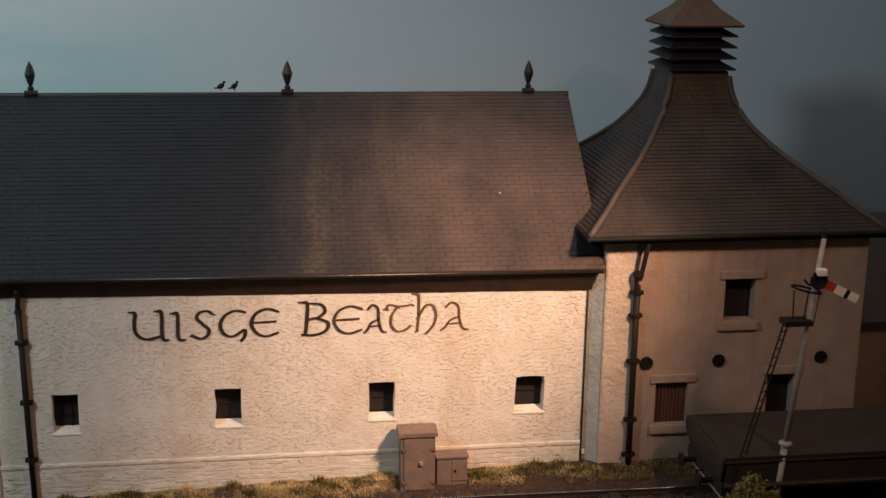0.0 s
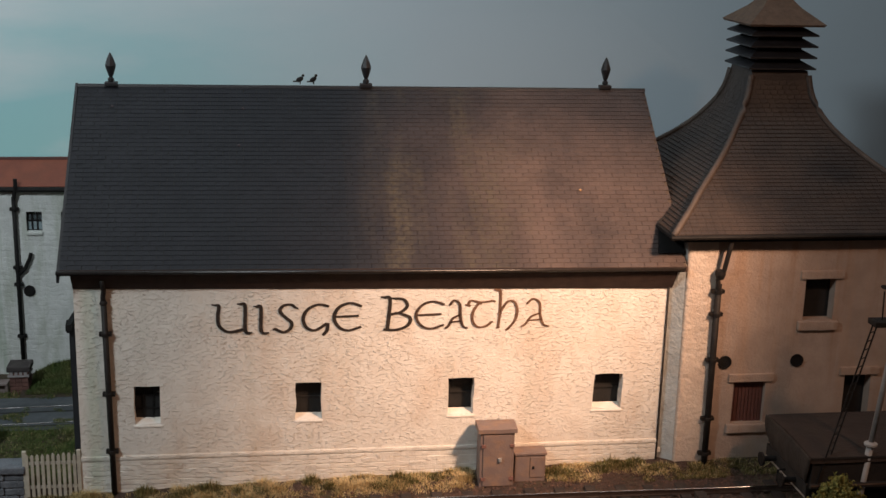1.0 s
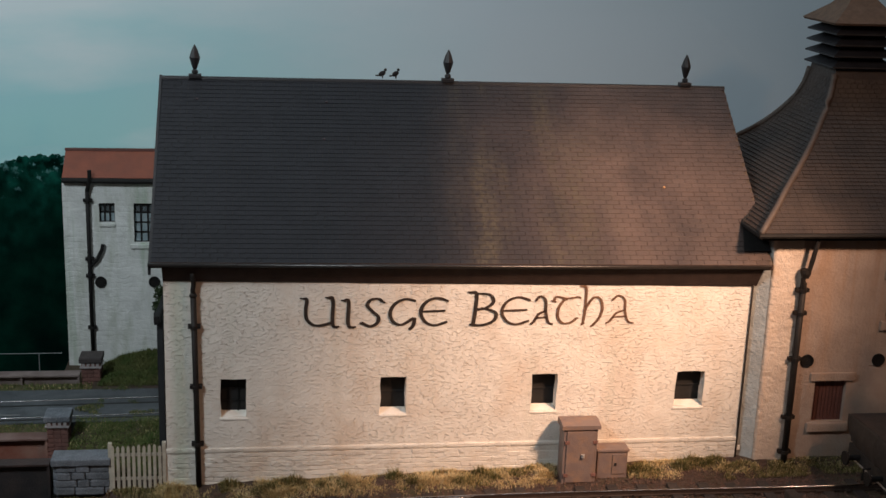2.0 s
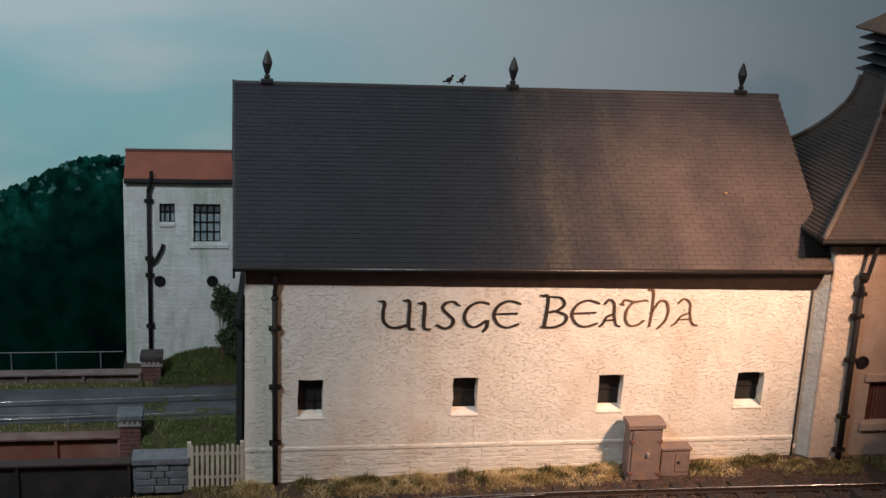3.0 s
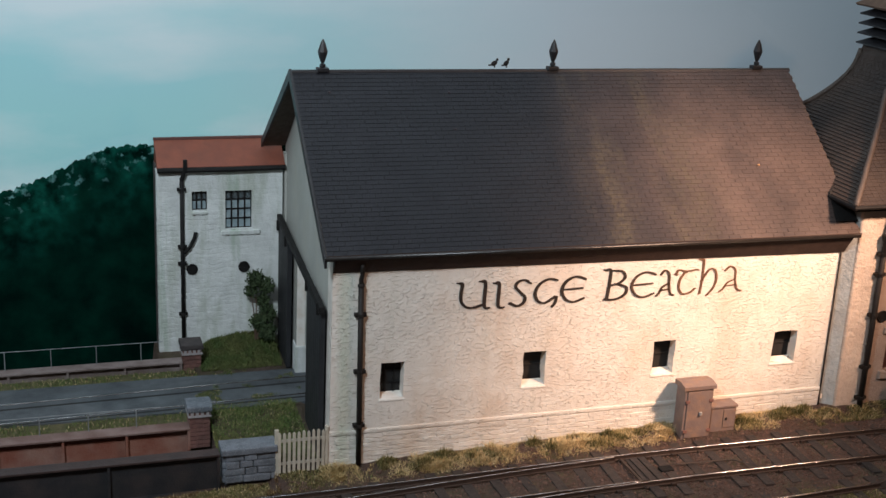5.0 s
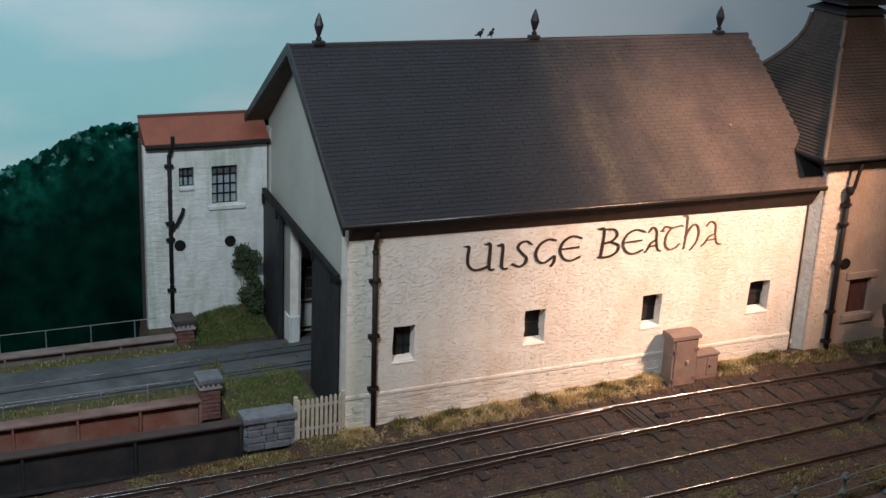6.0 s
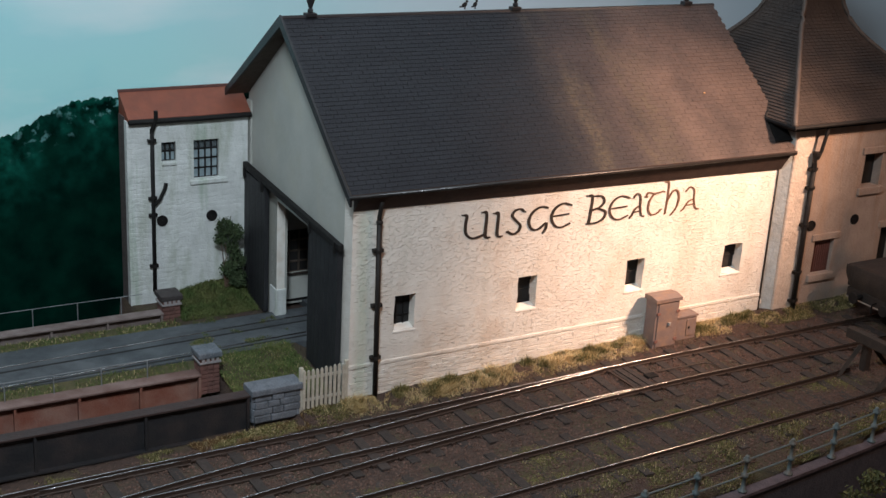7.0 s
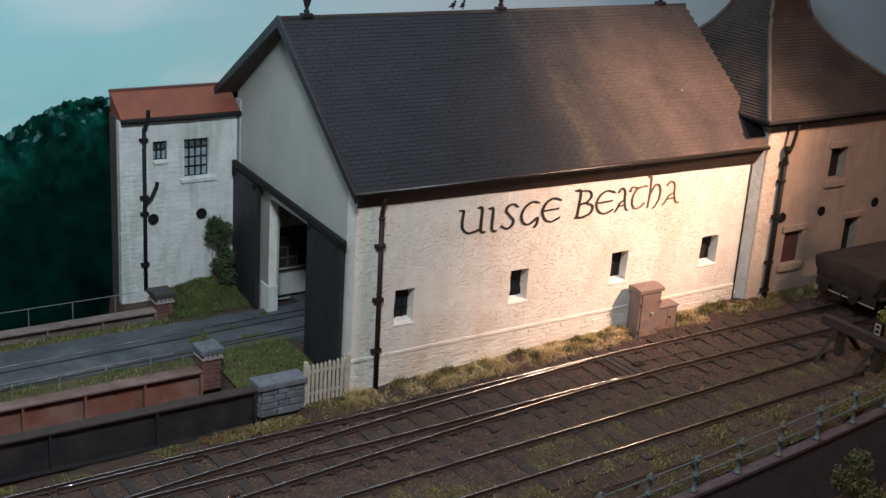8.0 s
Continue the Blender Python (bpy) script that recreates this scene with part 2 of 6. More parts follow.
M_SIGRED = mat("signal_red", (0.42, 0.05, 0.03), (0.36, 0.045, 0.03), 4, 0.5)
M_SIGWHITE = mat("signal_white", (0.8, 0.79, 0.76), (0.72, 0.7, 0.67), 4, 0.5)
M_RAILING = mat("blue_grey_railing", (0.10, 0.135, 0.14), (0.065, 0.09, 0.095), 5, 0.5, stain_glow=(0.16, 0.08, 0.03), sscale=1.5, amount=0.6)
M_CONCRETE = mat("dark_retaining_stone", (0.034, 0.036, 0.048), (0.052, 0.052, 0.062), 2, 0.85, 0.6, 14)
M_COPING = mat("mauve_grey_coping", (0.088, 0.066, 0.074), (0.055, 0.043, 0.05), 3, 0.85, 0.5, 14)
M_WIRE = mat("dull_wire", (0.22, 0.24, 0.25), (0.14, 0.15, 0.16), 4, 0.5)
# pale blue-grey in the colour stands for reflections on the glass
M_PANE = mat("painted_reflection_pane", (0.33, 0.41, 0.44), (0.22, 0.29, 0.32), 3, 0.25)
M_FLANGE = mat("worn_pinkish_flange", (0.21, 0.145, 0.13), (0.13, 0.075, 0.062), 1.1, 0.75, 0.4, 14, stain_glow=(0.12, 0.06, 0.05), sscale=0.9, amount=0.6)
M_PARAPET = mat("pale_grey_girder", (0.25, 0.205, 0.195), (0.16, 0.12, 0.11), 1.2, 0.75, 0.4, 14, stain_glow=(0.08, 0.05, 0.04), sscale=0.8, amount=0.6)
M_GREYBRICK = mat("dull_grey_brick", (0.11, 0.095, 0.09), (0.075, 0.065, 0.062), 5, 0.9, 0.6, 16)
M_PALESTONE = mat("pale_stone_band", (0.36, 0.33, 0.33), (0.27, 0.25, 0.25), 5, 0.85, 0.3, 18)
M_DARKTOP = mat("brown_black_flange", (0.032, 0.021, 0.02), (0.05, 0.03, 0.027), 2, 0.6, 0.3, 14)
M_OLDWOOD = mat("dark_old_timber", (0.034, 0.023, 0.017), (0.022, 0.016, 0.012), 4, 0.85, 0.4, 18)
M_GRIT = mat("ballast_grit", (0.06, 0.033, 0.024), (0.13, 0.077, 0.058), 8, 0.9, vary=0.5)
M_LICHEN = mat("orange_lichen", (0.45, 0.26, 0.13), (0.36, 0.2, 0.1), 8, 0.9)
M_PIPE = mat("pipe_brown_black", (0.011, 0.0095, 0.009), (0.02, 0.016, 0.014), 5, 0.6, 0.2, 25, spec=0.3)
M_SOFFIT = mat("weathered_soffit_boards", (0.105, 0.080, 0.062), (0.07, 0.053, 0.042), 3, 0.85, 0.3, 14)
M_SHEET = mat("brown_wagon_sheet", (0.034, 0.020, 0.0145), (0.022, 0.0135, 0.010), 1.6, 0.95, 0.5, 10, stain_glow=(0.034, 0.024, 0.018), sscale=0.7, amount=0.6)
M_CAP = mat("sooty_cap_stone", (0.062, 0.052, 0.05), (0.04, 0.034, 0.034), 3, 0.85, 0.5, 12)
M_FLAP = mat("dusty_canvas", (0.032, 0.022, 0.0165), (0.020, 0.014, 0.0105), 1.6, 0.95, 0.5, 12, stain_glow=(0.055, 0.04, 0.03), sscale=1.0, amount=0.5, stretch=(1, 1, 0.4))
M_PALEPIPE = mat("pale_pipe", (0.42, 0.36, 0.30), (0.30, 0.24, 0.20), 3, 0.7)


def bricked(name, base):
    """The same paint over brickwork: courses show as shallow relief."""
    m = base.copy()
    m.name = name
    nt = m.node_tree
    n, link = nt.nodes, nt.links.new
    geo = n.new("ShaderNodeNewGeometry")
    sep = n.new("ShaderNodeSeparateXYZ")
    com = n.new("ShaderNodeCombineXYZ")
    link(geo.outputs["Position"], sep.inputs[0])
    link(sep.outputs["X"], com.inputs[0])
    link(sep.outputs["Z"], com.inputs[1])
    br = n.new("ShaderNodeTexBrick")
    br.inputs["Scale"].default_value = 100.0
    br.inputs["Brick Width"].default_value, br.inputs["Row Height"].default_value = 1.15, 0.19
    br.inputs["Mortar Size"].default_value, br.inputs["Mortar Smooth"].default_value = 0.03, 1.0
    wavy = n.new("ShaderNodeTexNoise")
    wavy.inputs["Scale"].default_value = 160.0
    link(geo.outputs["Position"], wavy.inputs["Vector"])
    mad = n.new("ShaderNodeVectorMath")
    mad.operation = "MULTIPLY_ADD"
    mad.inputs[1].default_value = (0.0030, 0.0034, 0)
    link(wavy.outputs["Color"], mad.inputs[0])
    link(com.outputs[0], mad.inputs[2])
    link(mad.outputs[0], br.inputs["Vector"])
    bp = n.new("ShaderNodeBump")
    bp.invert = True
    bp.inputs["Strength"].default_value, bp.inputs["Distance"].default_value = 0.2, 0.0004
    link(br.outputs["Fac"], bp.inputs["Height"])
    main = n["Principled BSDF"]
    old = main.inputs["Normal"].links[0].from_socket
    link(old, bp.inputs["Normal"])
    link(bp.outputs[0], main.inputs["Normal"])
    return m


M_WHITEBRICK = bricked("whitewashed_brick", M_WHITE)


def glass_material():
    m = bpy.data.materials.new("dirty_glass")
    m.use_nodes = True
    b = m.node_tree.nodes["Principled BSDF"]
    b.inputs["Base Color"].default_value = (0.35, 0.42, 0.45, 1)
    b.inputs["Roughness"].default_value, b.inputs["Transmission Weight"].default_value = 0.15, 0.75
    return m


M_GLASS = glass_material()


def sky_material():
    """A sky painted on board: grey-blue above, a turquoise band, pale haze low down, soft clouds."""
    m = bpy.data.materials.new("painted_sky")
    m.use_nodes = True
    nt = m.node_tree
    n, link = nt.nodes, nt.links.new
    b = n["Principled BSDF"]
    b.inputs["Roughness"].default_value = 0.9
    geo = n.new("ShaderNodeNewGeometry")
    sep = n.new("ShaderNodeSeparateXYZ")
    link(geo.outputs["Position"], sep.inputs[0])
    tex = n.new("ShaderNodeTexNoise")
    mp = n.new("ShaderNodeVectorMath")
    mp.operation = "MULTIPLY"
    mp.inputs[1].default_value = (9, 9, 30)
    link(geo.outputs["Position"], mp.inputs[0])
    link(mp.outputs[0], tex.inputs["Vector"])
    tex.inputs["Scale"].default_value, tex.inputs["Detail"].default_value = 1.0, 8
    wob = n.new("ShaderNodeMath")
    wob.operation = "MULTIPLY_ADD"
    wob.inputs[1].default_value, wob.inputs[2].default_value = 0.13, -0.065
    link(tex.outputs["Fac"], wob.inputs[0])
    hgt = n.new("ShaderNodeMath")
    link(sep.outputs["Z"], hgt.inputs[0])
    link(wob.outputs[0], hgt.inputs[1])
    mr = n.new("ShaderNodeMapRange")
    mr.inputs[1].default_value, mr.inputs[2].default_value = 0.05, 0.25
    link(hgt.outputs[0], mr.inputs[0])
    cr = n.new("ShaderNodeValToRGB")
    stops = ((0.0, (0.66, 0.82, 0.83)), (0.10, (0.60, 0.80, 0.81)), (0.20, (0.36, 0.70, 0.72)), (0.33, (0.36, 0.68, 0.72)),
             (0.5, (0.66, 0.79, 0.82)), (1.0, (0.74, 0.80, 0.84)))
    while len(cr.color_ramp.elements) < len(stops):
        cr.color_ramp.elements.new(0.5)
    for e, (p, c) in zip(cr.color_ramp.elements, stops):
        e.position, e.color = p, (*c, 1)
    link(mr.outputs[0], cr.inputs[0])
    side = n.new("ShaderNodeMapRange")
    side.inputs[1].default_value, side.inputs[2].default_value = -0.03, 0.12
    link(sep.outputs["X"], side.inputs[0])
    grey = n.new("ShaderNodeMix")
    grey.data_type = "RGBA"
    link(side.outputs[0], grey.inputs[0])
    link(cr.outputs[0], grey.inputs[6])
    grey.inputs[7].default_value = (0.56, 0.69, 0.77, 1)
    link(grey.outputs[2], b.inputs["Base Color"])
    return m


M_SKY = sky_material()
M_HILL = mat("painted_woods", (0.0007, 0.0105, 0.0076), (0.0016, 0.023, 0.0152), 0.9, 0.7, stain_glow=(0.0006, 0.003, 0.0035), sscale=0.28, amount=0.95, spec=0.0)

# ---- building blocks ----
ORIGIN = {}


def thing(name, at, label, category, group="", kind=""):
    ob = new(name)
    ob.empty_display_size = 0.005
    ob.location = Vector(at) * CM
    ORIGIN[ob] = Vector(at)
    return tagged(ob, label, category, group, kind)


def finish(bm, name, material, origin, smooth=False):
    me = bpy.data.meshes.new(name)
    for v in bm.verts:
        v.co = (v.co - origin) * CM
    bm.normal_update()
    bm.to_mesh(me)
    bm.free()
    me.materials.append(material)
    if smooth:
        me.shade_smooth()
    return me


def part(name, bm, material, parent, label="", smooth=False, kind=""):
    """One mesh under a thing or a part, its points given in layout centimetres."""
    o = ORIGIN[parent]
    ob = new(name, finish(bm, name, material, o, smooth))
    ob.parent = parent
    ORIGIN[ob] = o
    return tagged(ob, label, kind=kind)


def single(name, bm, material, at, label, category, group="", kind="", smooth=False):
    at = Vector(at)
    ob = new(name, finish(bm, name, material, at, smooth))
    ob.location = at * CM
    ORIGIN[ob] = at
    return tagged(ob, label, category, group, kind)


def piece(name, me, parent, at, turn=None, size=(1, 1, 1)):
    """One more piece on a shared mesh, at a place in layout centimetres."""
    ob = new(name, me)
    ob.parent = parent
    ob.matrix_basis = Matrix.LocRotScale((Vector(at) - ORIGIN[parent]) * CM, turn, size)
    return ob


def box(x0, x1, y0, y1, z0, z1, bevel=0.0, bm=None):
    fresh = bmesh.new()
    bmesh.ops.create_cube(fresh, size=1.0)
    for v in fresh.verts:
        v.co = Vector(((x0 + x1) / 2 + v.co.x * (x1 - x0), (y0 + y1) / 2 + v.co.y * (y1 - y0), (z0 + z1) / 2 + v.co.z * (z1 - z0)))
    if bevel:
        bmesh.ops.bevel(fresh, geom=fresh.edges[:], offset=bevel, segments=2, affect="EDGES", profile=0.6)
    return joined(bm, fresh)


def joined(bm, fresh):
    if bm is None:
        return fresh
    me = bpy.data.meshes.new("tmp")
    fresh.to_mesh(me)
    fresh.free()
    bm.from_mesh(me)
    bpy.data.meshes.remove(me)
    return bm


def tube(points, radius, n=8, bm=None, end_radius=None):
    """A round bar along a line of points."""
    fresh = bm or bmesh.new()
    pts = [Vector(p) for p in points]
    rings = []
    for i, p in enumerate(pts):
        d = (pts[min(i + 1, len(pts) - 1)] - pts[max(i - 1, 0)]).normalized()
        side = d.cross(Vector((0.3, 0.9, 0.1)) if abs(d.z) > 0.8 else Vector((0, 0, 1))).normalized()
        up = side.cross(d).normalized()
        r = radius if end_radius is None else radius + (end_radius - radius) * i / (len(pts) - 1)
        rings.append([fresh.verts.new(p + (side * math.cos(a) + up * math.sin(a)) * r) for a in (2 * math.pi * k / n for k in range(n))])
    for a, b in zip(rings, rings[1:]):
        for k in range(n):
            fresh.faces.new((a[k], a[(k + 1) % n], b[(k + 1) % n], b[k]))
    fresh.faces.new(rings[0][::-1])
    fresh.faces.new(rings[-1])
    return fresh


def lathe(profile, centre, n=16, bm=None):
    """A turned shape: rows of (radius, height) about an upright axis."""
    fresh = bm or bmesh.new()
    c = Vector(centre)
    rings = [[fresh.verts.new(c + Vector((r * math.cos(2 * math.pi * k / n), r * math.sin(2 * math.pi * k / n), z))) for k in range(n)] for r, z in profile]
    for a, b in zip(rings, rings[1:]):
        for k in range(n):
            fresh.faces.new((a[k], a[(k + 1) % n], b[(k + 1) % n], b[k]))
    fresh.faces.new(rings[0][::-1])
    fresh.faces.new(rings[-1])
    return fresh


def prism(outline, axis, lo, hi, bm=None):
    """An outline in the plane across an axis, drawn out from lo to hi."""
    fresh = bm or bmesh.new()
    place = {"x": lambda a, b, t: (t, a, b), "y": lambda a, b, t: (a, t, b), "z": lambda a, b, t: (a, b, t)}[axis]
    lower = [fresh.verts.new(place(a, b, lo)) for a, b in outline]
    upper = [fresh.verts.new(place(a, b, hi)) for a, b in outline]
    n = len(outline)
    faces = [fresh.faces.new(lower), fresh.faces.new(upper[::-1])]
    faces += [fresh.faces.new((lower[k], upper[k], upper[(k + 1) % n], lower[(k + 1) % n])) for k in range(n)]
    bmesh.ops.recalc_face_normals(fresh, faces=fresh.faces[:])
    return fresh


def pierced_wall(a0, a1, z0, z1, d0, d1, holes, axis="y", step=0.6, rough=0.0, ragged=0.0):
    """An upright wall from a0 to a1, of thickness d0 to d1 along axis, with rectangular openings (a0, a1, z0, z1), faintly uneven."""
    cuts = lambda lo, hi, extra: sorted({lo, hi, *extra, *[lo + (hi - lo) * k / max(1, round((hi - lo) / step)) for k in range(1, max(1, round((hi - lo) / step)))]})
    A = cuts(a0, a1, [h for o in holes for h in o[:2] if a0 < h < a1])
    Z = cuts(z0, z1, [h for o in holes for h in o[2:] if z0 < h < z1])
    bm = bmesh.new()
    cache = {}

    def vert(i, j, d):
        if (i, j, d) not in cache:
            a, z = A[i], Z[j]
            if ragged and any(h[0] - 1e-6 < a < h[1] + 1e-6 and h[2] - 1e-6 < z < h[3] + 1e-6 for h in holes):
                a, z = a + ragged * noise.noise(Vector((a * 2.3, z * 2.3, 4))), z + ragged * noise.noise(Vector((a * 2.3, z * 2.3, 9)))
            w = rough * noise.noise(Vector((a * 0.9, z * 0.9, d * 3))) if 0 < i < len(A) - 1 and 0 < j < len(Z) - 1 else 0
            cache[i, j, d] = bm.verts.new((a, d + w, z) if axis == "y" else (d + w, a, z))
        return cache[i, j, d]

    solid = {}
    for i in range(len(A) - 1):
        for j in range(len(Z) - 1):
            ca, cz = (A[i] + A[i + 1]) / 2, (Z[j] + Z[j + 1]) / 2
            solid[i, j] = not any(h[0] < ca < h[1] and h[2] < cz < h[3] for h in holes)
    for (i, j), s in solid.items():
        if not s:
            continue
        q = ((i, j), (i + 1, j), (i + 1, j + 1), (i, j + 1))
        bm.faces.new([vert(*c, d0) for c in q])
        bm.faces.new([vert(*c, d1) for c in q[::-1]])
        for k, (di, dj) in enumerate(((0, -1), (1, 0), (0, 1), (-1, 0))):
            if not solid.get((i + di, j + dj), False):
                u, v = q[k], q[(k + 1) % 4]
                bm.faces.new((vert(*u, d1), vert(*v, d1), vert(*v, d0), vert(*u, d0)))
    bmesh.ops.recalc_face_normals(bm, faces=bm.faces[:])
    return bm


def rail_z(x):
    """Height of the rail heads: the yard climbs gently."""
    return 0.06 + 0.028 * max(min(x, 30), -30)


# ---- backdrop and ground ----
single("backdrop", box(-70, 90, 11.0, 11.4, -8, 60), M_SKY, (0, 11, -8), "painted board with a pale blue and turquoise cloudy sky", "backdrop", kind="structure")


def wood_lights(m, lo, hi, colour, sieves):
    """Pale sunlit crowns touched in along the painted hill's top."""
    nt = m.node_tree
    n, link = nt.nodes, nt.links.new
    b = n["Principled BSDF"]
    old = b.inputs["Base Color"].links[0].from_socket
    geo = n.new("ShaderNodeNewGeometry")
    sep = n.new("ShaderNodeSeparateXYZ")
    link(geo.outputs["Position"], sep.inputs[0])
    slope = n.new("ShaderNodeMath")  # the hill falls away to the west
    slope.operation = "MULTIPLY_ADD"
    slope.inputs[1].default_value = -0.36
    link(sep.outputs["X"], slope.inputs[0])
    link(sep.outputs["Z"], slope.inputs[2])
    band = n.new("ShaderNodeMapRange")
    band.inputs[1].default_value, band.inputs[2].default_value = lo, hi
    link(slope.outputs[0], band.inputs[0])
    fac = band.outputs[0]
    for scale, a, c in sieves:
        t = n.new("ShaderNodeTexNoise")
        t.inputs["Scale"].default_value, t.inputs["Detail"].default_value = scale, 4
        link(geo.outputs["Position"], t.inputs["Vector"])
        r = n.new("ShaderNodeMapRange")
        r.inputs[1].default_value, r.inputs[2].default_value = a, c
        link(t.outputs["Fac"], r.inputs[0])
        k = n.new("ShaderNodeMath")
        k.operation = "MULTIPLY"
        link(fac, k.inputs[0])
        link(r.outputs[0], k.inputs[1])
        fac = k.outputs[0]
    x = n.new("ShaderNodeMix")
    x.data_type = "RGBA"
    link(fac, x.inputs[0])
    link(old, x.inputs[6])
    x.inputs[7].default_value = (*colour, 1)
    link(x.outputs[2], b.inputs["Base Color"])


wood_lights(M_HILL, 0.066, 0.101, (0.008, 0.120, 0.086), ((50.0, 0.34, 0.66), (200.0, 0.38, 0.70)))
wood_lights(M_HILL, 0.089, 0.095, (0.20, 0.46, 0.46), ((45.0, 0.38, 0.5), (380.0, 0.57, 0.68)))


def curve(points):
    """A smooth height or offset along x through a few places."""
    xs, ys = zip(*points)
    sl = [(ys[min(i + 1, len(xs) - 1)] - ys[max(i - 1, 0)]) / (xs[min(i + 1, len(xs) - 1)] - xs[max(i - 1, 0)]) for i in range(len(xs))]

    def at(x):
        x = max(min(x, xs[-1]), xs[0])
        i = max(k for k in range(len(xs) - 1) if xs[k] <= x)
        h = xs[i + 1] - xs[i]
        t = (x - xs[i]) / h
        return ((1 + 2 * t) * (1 - t) ** 2 * ys[i] + t * (1 - t) ** 2 * h * sl[i] + t * t * (3 - 2 * t) * ys[i + 1] + t * t * (t - 1) * h * sl[i + 1])
    return at


GAUGE = 1.8
far_stock = curve([(-40, -0.95), (-12, -1.02), (-5, -1.23), (0, -1.46), (8, -1.64), (12, -1.8), (19, -2.25), (40, -3.6)])
near_stock = curve([(-40, -8.6), (-20, -5.9), (-12, -4.85), (-6.3, -4.28), (0, -3.86), (6.5, -3.6), (11.6, -3.62), (19, -4.05), (40, -5.4)])
siding_far = curve([(-40, -7.5), (-20, -6.2), (-10, -5.75), (0, -5.62), (10, -5.62), (40, -5.7)])
wall_edge = curve([(-40, -11.6), (-10, -10.8), (4, -10.1), (7.1, -9.95), (9.3, -9.8), (11.3, -9.65), (12.9, -9.52), (16.8, -9.15), (22, -8.7), (40, -7)])


def ground_z(x, y):
    yard = rail_z(x) - (0.24 if y > -5.2 else 0.212)
    if y > -1.0 and x > -1.8:  # grassy bank along the foot of the walls
        yard += 0.28 * min(1, (y + 1.0) / 0.8)
    if y < -8.1:  # the edge of the yard falls to the retaining wall
        yard -= 0.43 * min(1, (-8.1 - y) / 1.3)
    if x < 0.3 and y > 0.5:
        yard = 0.12 + 0.26 * min(1, (y - 0.5) / 3.5)
    return yard


def ground():
    """One sheet of ballast and earth: yard, the void under the bridge, the low ground before the retaining wall."""
    bm = bmesh.new()
    xs = sorted({-70, -50, 50, 90, *[-40 + 0.4 * k for k in range(200)]})
    ys = [-120, -60, -30, -18, -12.2, -11.2] + [-10.9 + 0.3 * k for k in range(74)]
    grid = []
    for y in ys:
        row = []
        for x in xs:
            edge = wall_edge(x) + 0.25
            z = ground_z(x, y) + 0.05 * noise.noise(Vector((x * 1.3, y * 1.3, 0))) + 0.03 * noise.noise(Vector((x * 4, y * 4, 3)))
            yy = y
            if y < edge:
                z = -4.0 + 0.3 * noise.noise(Vector((x, y, 8)))
            if x < -3.6 and 0.3 < y < 9.0:
                z = -3.5
            if x < -4.6 and y > 8.95:
                z = -3.5
            row.append(bm.verts.new((x, yy, z)))
        grid.append(row)
    for a, b in zip(grid, grid[1:]):
        for k in range(len(xs) - 1):
            bm.faces.new((a[k], a[k + 1], b[k + 1], b[k]))
    return bm


single("ground", ground(), M_BALLAST, (0, 0, 0), "fine brown ballast and trodden earth of a model yard", "ground", kind="structure", smooth=True)

# road with rails let into it, over the bridge and into the shed
road_bm = box(-40, 1.9, 4.35, 7.3, 0.0, 0.42)
box(1.9, 17.9, 0.45, 9.8, 0.0, 0.41, bm=road_bm)
single("road", road_bm, M_ROAD, (-10, 6, 0), "smooth grey road with rails let into it, worn pale between", "road", kind="structure")
deck = box(-40, -3.6, 3.32, 8.0, -0.6, 0.36)
single("bridge_deck", deck, M_EARTH, (-10, 6, -0.6), "earthy bridge deck with thin grass at its edges", "bridge deck", kind="structure")


def rail_bar(path, x0, x1, step, head, bm):
    """Bullhead rail along a line y = path(x): foot, web and head."""
    out = [(-0.045, 0), (0.045, 0), (0.045, 0.035), (0.014, 0.055), (0.014, 0.14), (0.03, 0.155), (0.031, 0.185), (0.02, 0.197), (0.0, 0.201), (-0.02, 0.197), (-0.031, 0.185), (-0.03, 0.155), (-0.014, 0.14), (-0.014, 0.055), (-0.045, 0.035)]
    n = max(1, round((x1 - x0) / step))
    rings = []
    for k in range(n + 1):
        x = x0 + (x1 - x0) * k / n
        rings.append([bm.verts.new((x, path(x) + a, head(x) - 0.2 + b)) for a, b in out])
    for a, b in zip(rings, rings[1:]):
        for k in range(len(out)):
            f = bm.faces.new((a[k], b[k], b[(k + 1) % len(out)], a[(k + 1) % len(out)]))
            f.material_index = 1 if k in (6, 7, 8, 9) else 0
            f.smooth = k in (6, 7, 8, 9)
    bm.faces.new(rings[0])
    bm.faces.new(rings[-1][::-1])
    return bm


def rail(parent, path, x0, x1, head=rail_z):
    ob = part("rail", rail_bar(path, x0, x1, 0.5, head, bmesh.new()), M_RAILSIDE, parent, "rusty rail with a polished head")
    ob.data.materials.append(M_RAILTOP)
    return ob


def sleeper_mesh(length):
    bm = box(-0.165, 0.165, -length / 2, length / 2, -0.12, 0, 0.012)
    return finish(bm, "sleeper", M_SLEEPER, Vector())


SLEEPER = sleeper_mesh(3.35)


def lay_sleepers(parent, centre, x0, x1):
    x, rnd = x0, random.Random(5)
    while x < x1:
        y = centre(x)
        slope = (centre(x + 0.1) - centre(x - 0.1)) / 0.2
        piece("sleeper", SLEEPER, parent, (x, y, rail_z(x) - 0.185 + rnd.uniform(-0.022, 0.014)), Euler((rnd.uniform(-0.012, 0.012), rnd.uniform(-0.03, 0.03), math.atan(slope) + rnd.uniform(-0.03, 0.03))))
        x += 0.95


